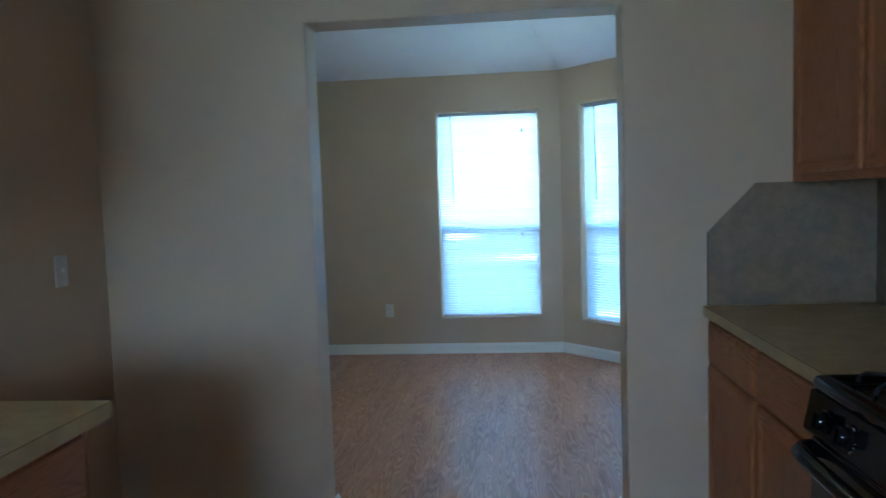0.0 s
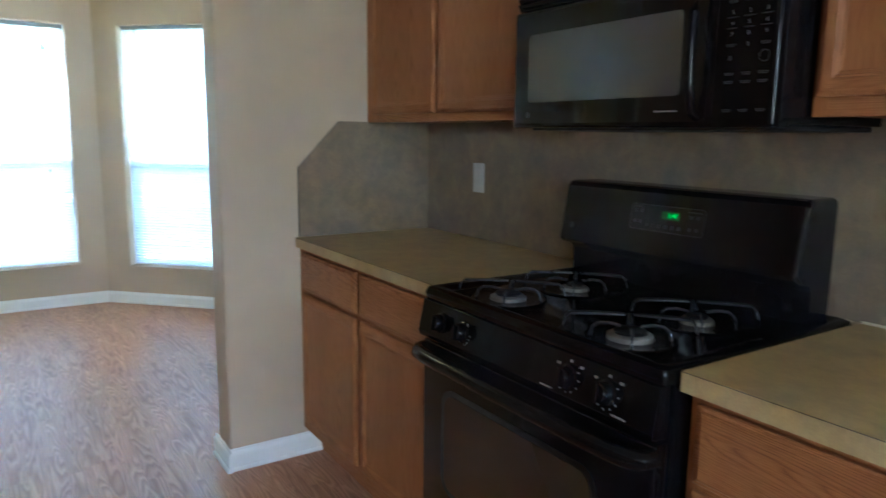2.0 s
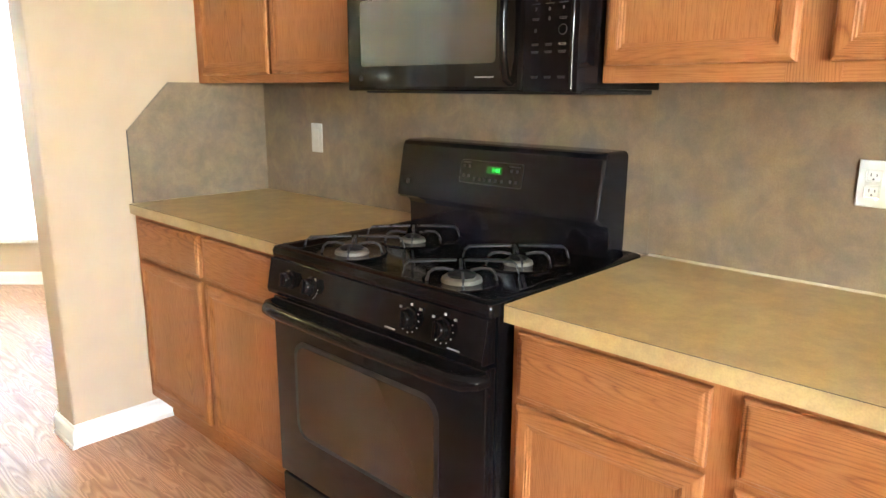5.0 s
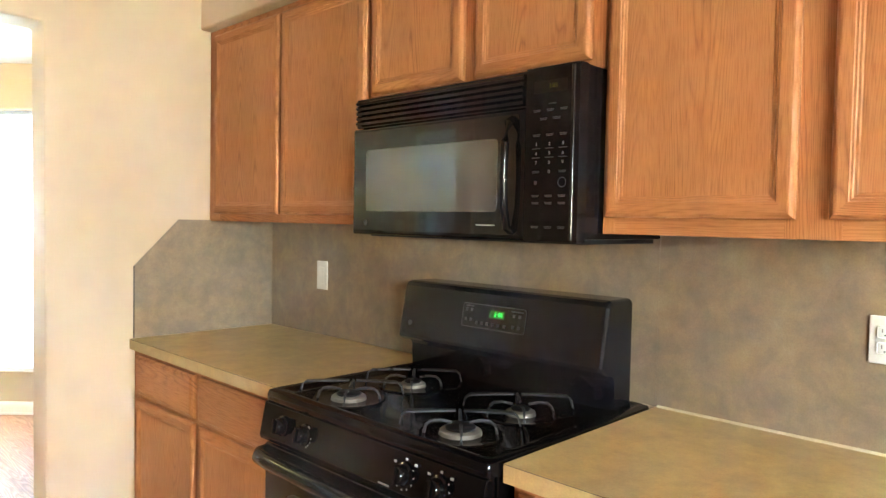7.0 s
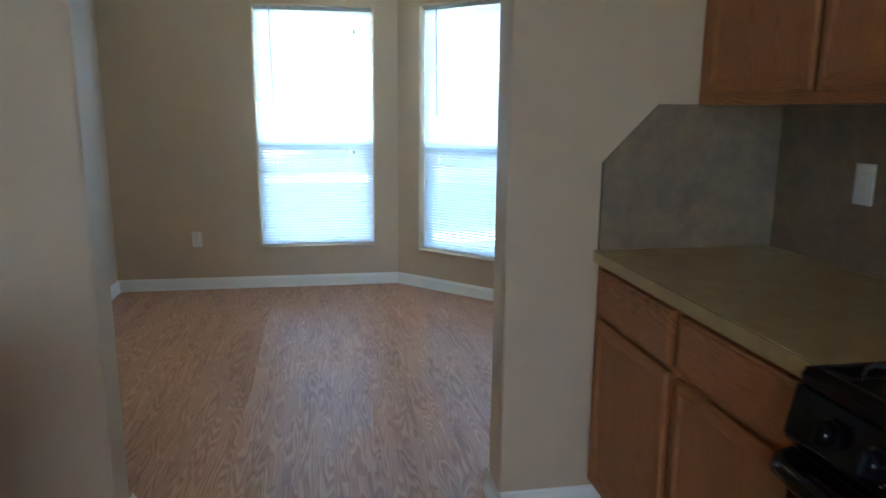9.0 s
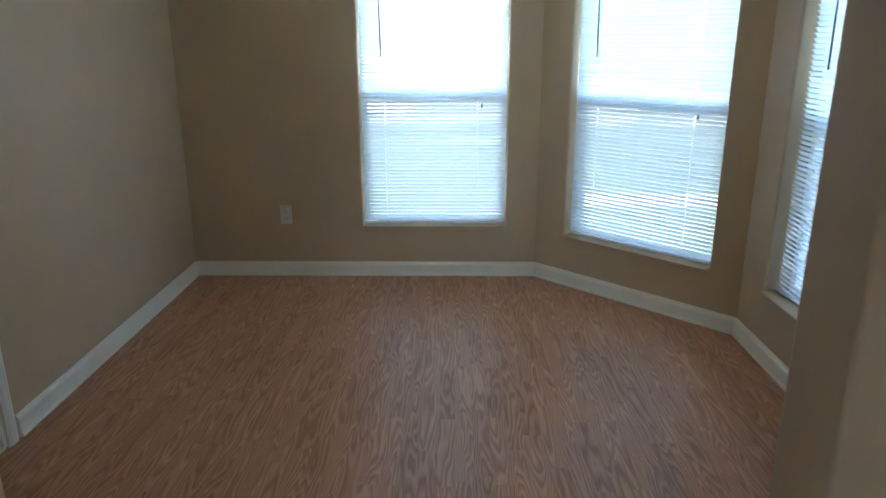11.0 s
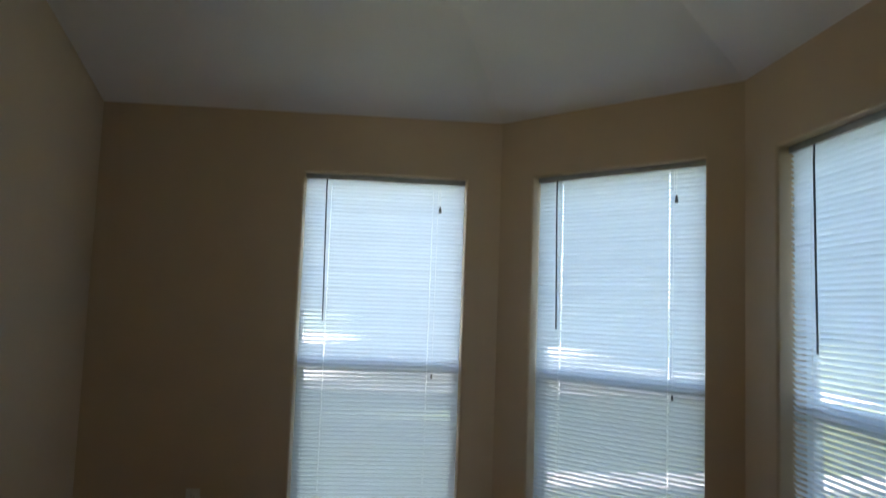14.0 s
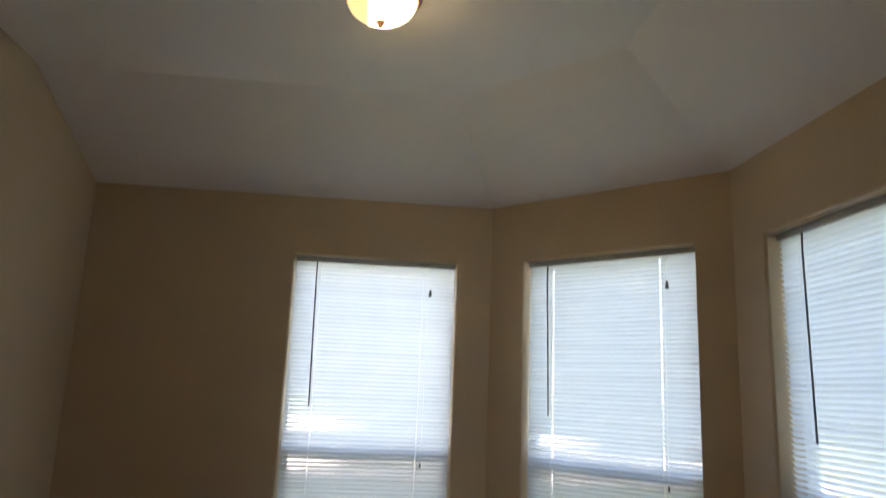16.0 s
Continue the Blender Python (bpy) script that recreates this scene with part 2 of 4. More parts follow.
    pores = node(nt, "ShaderNodeTexNoise", Scale=1.0, Detail=3.0)
    nt.links.new(vec2.outputs[0], pores.inputs["Vector"])
    c = ramp(nt, tri, [(0.0, (0.395, 0.185, 0.103)), (0.12, (0.45, 0.218, 0.124)), (0.30, (0.600, 0.325, 0.197)), (0.44, (0.625, 0.345, 0.210)), (0.62, (0.540, 0.278, 0.162)), (0.86, (0.465, 0.227, 0.129)), (1.0, (0.410, 0.194, 0.108))])
    c = mix(nt, 0.25, c, ramp(nt, pores.outputs["Fac"], [(0.38, (0.55, 0.5, 0.46)), (0.52, (1, 1, 1))]), "MULTIPLY")
    c = mix(nt, 0.6, c, ramp(nt, wn2.outputs["Value"], [(0.0, (0.74, 0.70, 0.67)), (0.5, (0.92, 0.91, 0.90)), (1.0, (1.0, 1.0, 1.0))]), "MULTIPLY")
    nt.links.new(c, b.inputs["Base Color"])
    nt.links.new(ramp(nt, pores.outputs["Fac"], [(0.3, (0.42,) * 3), (0.7, (0.33,) * 3)]), b.inputs["Roughness"])
    bump(nt, b, tri, 0.06, 0.0006)
    return m


m_floor = wood_floor()


def glass(name):
    m, nt, b = mat(name)
    b.inputs["Base Color"].default_value = (0.97, 0.99, 0.98, 1)
    b.inputs["Transmission Weight"].default_value = 1.0
    b.inputs["Roughness"].default_value = 0.0
    b.inputs["IOR"].default_value = 1.45
    return m


m_glass = glass("window_glass")


def slat_material():
    """Thin white vinyl that lets part of the daylight through."""
    m, nt, b = mat("white_vinyl_slat")
    b.inputs["Base Color"].default_value = (0.74, 0.78, 0.82, 1)
    b.inputs["Roughness"].default_value = 0.45
    tr = nt.nodes.new("ShaderNodeBsdfTranslucent")
    info = nt.nodes.new("ShaderNodeObjectInfo")
    nt.links.new(ramp(nt, info.outputs["Random"], [(0, (0.77, 0.82, 0.85)), (1, (0.85, 0.90, 0.93))]), tr.inputs["Color"])
    mx = nt.nodes.new("ShaderNodeMixShader")
    mx.inputs[0].default_value = 0.46
    nt.links.new(b.outputs[0], mx.inputs[1])
    nt.links.new(tr.outputs[0], mx.inputs[2])
    nt.links.new(mx.outputs[0], nt.nodes["Material Output"].inputs["Surface"])
    return m


m_slat = slat_material()


def glow(name, color, strength, base=(0.8, 0.8, 0.8)):
    m, nt, b = mat(name)
    b.inputs["Base Color"].default_value = (*base, 1)
    b.inputs["Emission Color"].default_value = (*color, 1)
    b.inputs["Emission Strength"].default_value = strength
    b.inputs["Roughness"].default_value = 0.25
    return m


m_digits = glow("green_display_digits", (0.03, 1.0, 0.10), 0.020, (0.01, 0.03, 0.01))
m_digits_dim = glow("amber_display_digits", (0.7, 0.55, 0.05), 0.0006, (0.02, 0.02, 0.01))


def lamp_glass():
    """Frosted bowl lit from within by a bulb that sits off centre."""
    m = glow("lit_frosted_glass", (1.0, 0.82, 0.36), 0.6)
    nt, b = m.node_tree, m.node_tree.nodes["Principled BSDF"]
    sep = nt.nodes.new("ShaderNodeSeparateXYZ")
    nt.links.new(nt.nodes.new("ShaderNodeTexCoord").outputs["Object"], sep.inputs[0])
    mr = nt.nodes.new("ShaderNodeMapRange")
    mr.inputs["From Min"].default_value, mr.inputs["From Max"].default_value = -0.046, -0.034
    mr.inputs["To Min"].default_value, mr.inputs["To Max"].default_value = 0.105, 1.1
    nt.links.new(sep.outputs[0], mr.inputs[0])
    nt.links.new(mr.outputs[0], b.inputs["Emission Strength"])
    return m


m_bowl = lamp_glass()


def grass_material():
    m, nt, b = mat("mown_grass")
    p = position(nt)
    n = node(nt, "ShaderNodeTexNoise", Scale=0.5, Detail=6.0, Roughness=0.7)
    nt.links.new(p, n.inputs["Vector"])
    nt.links.new(ramp(nt, n.outputs["Fac"], [(0.3, (0.06, 0.082, 0.03)), (0.7, (0.12, 0.145, 0.065))]), b.inputs["Base Color"])
    b.inputs["Roughness"].default_value = 0.9
    return m


m_grass = grass_material()
m_leaves = plain("far_foliage", (0.055, 0.085, 0.03), 0.9, wear=0.5, scale=2.0)
m_concrete = paint("pale_concrete", (0.52, 0.50, 0.46), 0.85, 0.5, 0.1, 40)


# ---- building helpers ----
def mesh_of(name, bm, material, smooth=False):
    me = bpy.data.meshes.new(name)
    bmesh.ops.recalc_face_normals(bm, faces=bm.faces[:])
    bm.to_mesh(me)
    bm.free()
    if material:
        me.materials.append(material)
    if smooth:
        for f in me.polygons:
            f.use_smooth = True
        me.set_sharp_from_angle(angle=radians(35))
    return me


def part(name, bm, material, parent, label="", smooth=False):
    ob = new(name, mesh_of(name, bm, material, smooth))
    ob.parent = parent
    if label:
        ob["label"] = label
    return ob


def thing(name, label, category, group="", at=(0, 0, 0)):
    ob = new(name)
    ob.empty_display_size = 0.05
    ob.location = at
    return tagged(ob, label, category, group)


def setting(name, bm, material, label, category, smooth=False):
    return tagged(new(name, mesh_of(name, bm, material, smooth)), label, category, "", "structure")


def box(bm, x0, x1, y0, y1, z0, z1, bev=0.0, seg=2):
    vs = [bm.verts.new(v) for v in ((x0, y0, z0), (x1, y0, z0), (x1, y1, z0), (x0, y1, z0), (x0, y0, z1), (x1, y0, z1), (x1, y1, z1), (x0, y1, z1))]
    fs = [bm.faces.new([vs[i] for i in f]) for f in ((3, 2, 1, 0), (4, 5, 6, 7), (0, 1, 5, 4), (1, 2, 6, 5), (2, 3, 7, 6), (3, 0, 4, 7))]
    if bev:
        edges = list({e for f in fs for e in f.edges})
        bmesh.ops.bevel(bm, geom=edges, offset=bev, segments=seg, profile=0.5, affect="EDGES")
    return bm


def boxed(x0, x1, y0, y1, z0, z1, bev=0.0, seg=2):
    return box(bmesh.new(), x0, x1, y0, y1, z0, z1, bev, seg)


def extrude_profile(pts, axis, a0, a1, bm=None):
    """A closed outline swept along an axis: x takes (y, z) points, y takes (x, z), z takes (x, y)."""
    bm = bm or bmesh.new()

    def place(p, s):
        return {"x": (s, p[0], p[1]), "y": (p[0], s, p[1]), "z": (p[0], p[1], s)}[axis]

    r0 = [bm.verts.new(place(p, a0)) for p in pts]
    r1 = [bm.verts.new(place(p, a1)) for p in pts]
    n = len(pts)
    for i in range(n):
        bm.faces.new((r0[i], r0[(i + 1) % n], r1[(i + 1) % n], r1[i]))
    bm.faces.new(r0[::-1])
    bm.faces.new(r1)
    return bm


def lathe(profile, seg=32, bm=None, center=(0, 0, 0), axis="z"):
    """Profile of (radius, height) turned round an axis."""
    bm = bm or bmesh.new()
    rings = []
    for r, h in profile:
        ring = []
        for i in range(seg):
            c, s = math.cos(2 * math.pi * i / seg) * r, math.sin(2 * math.pi * i / seg) * r
            v = {"z": (c, s, h), "x": (h, c, s), "y": (c, h, s)}[axis]
            ring.append(bm.verts.new(Vector(center) + Vector(v)))
        rings.append(ring)
    for a_, b_ in zip(rings, rings[1:]):
        for i in range(seg):
            bm.faces.new((a_[i], a_[(i + 1) % seg], b_[(i + 1) % seg], b_[i]))
    for ring, rev in ((rings[0], True), (rings[-1], False)):
        bm.faces.new(ring[::-1] if rev else ring)
    return bm


def tube(points, radius, seg=8, bm=None):
    """A round bar along a line of points."""
    bm = bm or bmesh.new()
    pts = [Vector(p) for p in points]
    rings = []
    for i, p in enumerate(pts):
        d = (pts[min(i + 1, len(pts) - 1)] - pts[max(i - 1, 0)]).normalized()
        u = d.cross(Vector((0, 0, 1)) if abs(d.z) < 0.9 else Vector((1, 0, 0))).normalized()
        v = d.cross(u)
        rings.append([bm.verts.new(p + (u * math.cos(2 * math.pi * k / seg) + v * math.sin(2 * math.pi * k / seg)) * radius) for k in range(seg)])
    for a_, b_ in zip(rings, rings[1:]):
        for k in range(seg):
            bm.faces.new((a_[k], a_[(k + 1) % seg], b_[(k + 1) % seg], b_[k]))
    bm.faces.new(rings[0][::-1])
    bm.faces.new(rings[-1])
    return bm


def wall_mesh(p0, p1, z0, z1, thick, openings=()):
    """A wall from p0 to p1 whose room face lies on that line, its thickness to the left of the way; openings (u0, u1, v0, v1) go through."""
    bm = bmesh.new()
    p0, p1 = Vector((*p0, 0)), Vector((*p1, 0))
    d = (p1 - p0).normalized()
    n = Vector((-d.y, d.x, 0))
    length = (p1 - p0).length
    us = sorted({0.0, length, *[o[0] for o in openings], *[o[1] for o in openings]})
    vs = sorted({z0, z1, *[o[2] for o in openings], *[o[3] for o in openings]})
    us = [u for u in us if 0 <= u <= length]

    def solid(i, j):
        if not (0 <= i < len(us) - 1 and 0 <= j < len(vs) - 1):
            return False
        u, v = (us[i] + us[i + 1]) / 2, (vs[j] + vs[j + 1]) / 2
        return not any(o[0] < u < o[1] and o[2] < v < o[3] for o in openings)

    cache = {}

    def vert(i, j, k):
        if (i, j, k) not in cache:
            cache[i, j, k] = bm.verts.new(p0 + d * us[i] + n * (thick * k) + Vector((0, 0, vs[j])))
        return cache[i, j, k]

    for i in range(len(us) - 1):
        for j in range(len(vs) - 1):
            if not solid(i, j):
                continue
            for k in (0, 1):
                bm.faces.new([vert(i, j, k), vert(i + 1, j, k), vert(i + 1, j + 1, k), vert(i, j + 1, k)])
            for (di, dj, a_, b_) in ((-1, 0, (i, j), (i, j + 1)), (1, 0, (i + 1, j), (i + 1, j + 1)), (0, -1, (i, j), (i + 1, j)), (0, 1, (i, j + 1), (i + 1, j + 1))):
                if not solid(i + di, j + dj):
                    bm.faces.new([vert(*a_, 0), vert(*b_, 0), vert(*b_, 1), vert(*a_, 1)])
    return bm


def rounded(ob, width=0.012, seg=3):
    mod = ob.modifiers.new("rounded_corners", "BEVEL")
    mod.width, mod.segments, mod.limit_method, mod.angle_limit = width, seg, "ANGLE", radians(60)
    for f in ob.data.polygons:
        f.use_smooth = True
    ob.data.set_sharp_from_angle(angle=radians(30))
    return ob


# ---- plan ----
XL, XR = -3.000, 0.0           # side walls of kitchen and dining room
XD = -0.015                    # dining side of the right wall
T = 0.155                      # wall with the wide opening: y 0 to T
YF = 3.265                     # far dining wall
BAY_A, BAY_B = (-0.905, YF), (XD, 2.375)   # ends of the slanted bay wall
OP0, OP1, OPZ = -2.122, -0.912, 2.048        # wide opening
H_EAVE, H_TOP = 2.398, 2.69    # dining ceiling at the walls and in its flat middle
H_KIT = 2.44
WZ0, WZ1 = 0.306, 2.084        # far window
W1 = (-1.952, -1.088)
W2, W2Z0, W2Z1 = (0.204, 1.092), 0.288, 2.088
W3, W3Z0, W3Z1 = (1.265, 2.14), 0.305, 2.060
DOOR = (0.520, 1.355)
LAMP = (-1.557, 1.704)
YB = -6.1                      # back of the breakfast area

# floor slab under the boards
setting("floor_slab", boxed(XL - 2.6, XR + 0.2, YB - 0.2, YF + 0.2, -0.12, -0.012), m_concrete, "grey concrete slab under the boards", "floor")

# walls
def wall(name, p0, p1, z0, z1, thick, openings=(), label="tan painted plaster wall", soft=True):
    ob = setting(name, wall_mesh(p0, p1, z0, z1, thick, openings), m_wall, label, "wall")
    return rounded(ob) if soft and openings else ob


wall("wall_far", (BAY_A[0] + 0.1, YF), (XL - 0.15, YF), 0, 2.75, -0.16, [(BAY_A[0] + 0.1 - W1[1], BAY_A[0] + 0.1 - W1[0], WZ0, WZ1)], "tan painted wall with a tall window")
bay_d = Vector((BAY_B[0] - BAY_A[0], BAY_B[1] - BAY_A[1], 0)).normalized()
ext = bay_d * 0.07
wall("wall_bay", (BAY_A[0] - ext.x, BAY_A[1] - ext.y), (BAY_B[0] + ext.x, BAY_B[1] + ext.y), 0, 2.75, 0.16, [(W2[0] + 0.07, W2[1] + 0.07, W2Z0, W2Z1)], "slanted tan bay wall with a tall window")
wall("wall_right", (XD, BAY_B[1] + 0.1), (XD, T + 0.001), 0, 2.75, 0.175, [(BAY_B[1] + 0.1 - W3[1], BAY_B[1] + 0.1 - W3[0], W3Z0, W3Z1)], "tan painted side wall with a tall window")
wall("wall_left", (XL, T + 0.001), (XL, YF), 0, 2.75, 0.14, [(DOOR[0] - T, DOOR[1] - T, -0.01, 2.04)], "tan painted wall with a closed door", False)
wall("wall_opening", (XL - 0.14, 0), (XR + 0.16, 0), 0, 2.75, T, [(OP0 - XL + 0.14, OP1 - XL + 0.14, -0.01, OPZ)], "tan painted wall with a wide cased-less opening")
wall("wall_stove", (XR, -0.001), (XR, -3.6), 0, H_KIT + 0.1, 0.16, label="tan painted kitchen wall behind the range")
wall("wall_kitchen_left", (XL, -3.3), (XL, -0.001), 0, H_KIT + 0.1, 0.14, label="tan painted kitchen wall with a light switch")
wall("wall_return", (XL - 2.4, -3.3), (XL - 0.14, -3.3), 0, H_KIT + 0.1, 0.14)
wall("wall_breakfast_left", (XL - 2.4, YB), (XL - 2.4, -3.16), 0, H_KIT + 0.1, 0.14)
wall("wall_breakfast_right", (XR, -3.6), (XR, YB), 0, H_KIT + 0.1, 0.16)
wall("wall_back", (XR, YB), (XL - 2.4, YB), 0, H_KIT + 0.1, 0.16, [(1.6, 3.4, 0.90, 2.15)], "tan painted back wall with a large window")

# ceilings
cb = boxed(XL - 2.6, XR + 0.2, YB - 0.2, -0.002, H_KIT, H_KIT + 0.08)
setting("ceiling", cb, m_ceiling, "flat white painted kitchen ceiling", "ceiling")
cb = bmesh.new()
n_bay = Vector((-bay_d.y, bay_d.x, 0))     # outward
SET, SET_R = 0.76, 0.63


def slope_corner():
    # where the slants of the bay wall and of the far wall end in the flat middle
    y = YF - SET
    k = n_bay.x * BAY_A[0] + n_bay.y * BAY_A[1] - SET
    a_ = ((k - n_bay.y * y) / n_bay.x, y)
    x = XD - SET_R
    b_ = (x, (k - n_bay.x * x) / n_bay.y)
    return a_, b_


ca, cb2 = slope_corner()
V = lambda x, y, z: cb.verts.new((x, y, z))
v_fl, v_fa, v_fb, v_fr = V(XL - 0.02, YF, H_EAVE), V(*BAY_A, H_EAVE), V(*BAY_B, H_EAVE), V(XD, T - 0.01, H_EAVE)
v_tl, v_ta, v_tb, v_tr, v_t0 = V(XL - 0.02, YF - SET, H_TOP), V(*ca, H_TOP), V(*cb2, H_TOP), V(XD - SET_R, T - 0.01, H_TOP), V(XL - 0.02, T - 0.01, H_TOP)
for f in ((v_fl, v_fa, v_ta, v_tl), (v_fa, v_fb, v_tb, v_ta), (v_fb, v_fr, v_tr, v_tb), (v_tl, v_ta, v_tb, v_tr, v_t0)):
    cb.faces.new(f)
top = bmesh.ops.extrude_face_region(cb, geom=cb.faces[:])
bmesh.ops.translate(cb, verts=[v for v in top["geom"] if isinstance(v, bmesh.types.BMVert)], vec=(0, 0, 0.35))
setting("ceiling", cb, m_ceiling, "white dining ceiling sloping down to the walls", "ceiling")

# soffit over the wall cabinets
so = boxed(-0.345, XR - 0.001, -3.59, -0.001, 2.135, H_KIT - 0.001)
rounded(setting("soffit", so, m_wall, "tan painted soffit above the wall cabinets", "soffit"), 0.008)

# outdoors
setting("ground", boxed(-400, 400, -400, 400, -0.3, -0.25), m_grass, "mown lawn outside the windows", "ground")
pv = boxed(-0.2, 5.3, 6.0, 6.6, -0.2499, -0.20)
setting("pavement", pv, m_concrete, "pale sunlit concrete path across the lawn", "pavement")
pv = boxed(4.5, 5.3, -30, 5.999, -0.2499, -0.20)
setting("pavement", pv, m_concrete, "pale sunlit concrete path beside the house", "pavement")
# added reflector: pale slab that throws sunlight up through the blinds to the ceiling
setting("road", boxed(-80, 9, 13, 40, -0.2499, -0.225), m_concrete, "wide pale concrete slab added to bounce sunlight indoors", "road")


# far woods beyond the lawn
def far_woods():
    bm = bmesh.new()
    rr = random.Random(9)
    for i in range(150):
        a_ = radians(rr.uniform(-62, 62))
        d = rr.uniform(55, 66)
        r = rr.uniform(1.4, 3.0)
        c = Vector((d * math.cos(a_), d * math.sin(a_), -0.3 + rr.uniform(0.4, 5.2)))
        start = len(bm.verts)
        bmesh.ops.create_icosphere(bm, subdivisions=2, radius=r)
        bm.verts.ensure_lookup_table()
        for v in bm.verts[start:]:
            v.co = c + v.co * rr.uniform(0.7, 1.2)
    return bm


tagged(new("far_woods", mesh_of("far_woods", far_woods(), m_leaves)), "dark green row of far trees beyond the lawn", "trees", "", "stuff")


# baseboards
BB = [(0, 0), (0.014, 0), (0.014, 0.066), (0.011, 0.074), (0.006, 0.080), (0.004, 0.088), (0, 0.088)]
SHOE = [(0.014, 0), (0.020, 0), (0.0195, 0.008), (0.0175, 0.013), (0.014, 0.015)]


def baseboard(runs, label="white painted wooden baseboard"):
    """One board along each run; the room lies to the left of the way."""
    for p0, p1 in runs:
        p0, p1 = Vector((*p0, 0)), Vector((*p1, 0))
        d = (p1 - p0).normalized()
        n = Vector((-d.y, d.x, 0))
        bm = bmesh.new()
        for prof in (BB, SHOE):
            rs = [[bm.verts.new(p + n * (a_ + 0.0005) + Vector((0, 0, b_))) for a_, b_ in prof] for p in (p0, p1)]
            k = len(prof)
            for i in range(k):
                bm.faces.new((rs[0][i], rs[0][(i + 1) % k], rs[1][(i + 1) % k], rs[1][i]))
            bm.faces.new(rs[0])
            bm.faces.new(rs[1][::-1])
        setting("baseboard", bm, m_trim, label, "baseboard")


baseboard([((XL, YF), (XL, DOOR[1] + 0.065)), ((XL, DOOR[0] - 0.065), (XL, T)), (BAY_A, (XL, YF)), (BAY_B, BAY_A), ((XD, T), BAY_B),
           ((OP1, T), (XD, T)), ((XL, T), (OP0, T)),
           ((-0.53, 0), (OP1, 0)), ((OP1, -0.027), (OP1, T + 0.027)), ((OP0, T + 0.027), (OP0, -0.027)), ((OP0, 0), (XL, 0)), ((XL, 0), (XL, -1.18))])

# ---- floor boards ----
def board_mesh(w, l, name):
    """One tongue-and-groove board with eased edges."""
    bm = bmesh.new()
    c, t = 0.0006, 0.012
    outer = [(-w / 2, -l / 2), (w / 2, -l / 2), (w / 2, l / 2), (-w / 2, l / 2)]
    inner = [(-w / 2 + c, -l / 2 + c), (w / 2 - c, -l / 2 + c), (w / 2 - c, l / 2 - c), (-w / 2 + c, l / 2 - c)]
    b0 = [bm.verts.new((x, y, -t)) for x, y in outer]
    b1 = [bm.verts.new((x, y, -0.0003)) for x, y in outer]
    b2 = [bm.verts.new((x, y, 0)) for x, y in inner]
    for lo, hi in ((b0, b1), (b1, b2)):
        for i in range(4):
            bm.faces.new((lo[i], lo[(i + 1) % 4], hi[(i + 1) % 4], hi[i]))
    bm.faces.new(b2)
    return mesh_of(name, bm, m_floor)


floor = tagged(new("floor"), "reddish oak laminate floor of long boards", "floor", "", "structure")
BW, BL = 0.1905, 1.215
board_full = board_mesh(BW - 0.0004, BL - 0.0004, "board")
ends = {}
rng = random.Random(4)
x = XL + 0.005 + BW / 2
while x < XR + 0.02:
    y = YB + 0.1 - rng.uniform(0.0, 1.15)
    while y < YF + 0.02:
        y1 = min(y + BL, YF + 0.03)
        inside = y1 > -3.4 or x > XL
        if inside and y1 - y > 0.05:
            length = round(y1 - y, 3)
            if abs(length - BL) < 0.002:
                me = board_full
            else:
                me = ends.setdefault(length, None) or board_mesh(BW - 0.0004, length - 0.0004, "board")
                ends[length] = me
            ob = new("board", me)
            ob.parent = floor
            ob.location = (x, (y + y1) / 2, 0)
        y += BL
    x += BW
setting("floor_breakfast", boxed(XL - 2.4, XL, YB, -3.3, -0.012, 0), m_floor, "reddish oak laminate floor of the breakfast area", "floor")


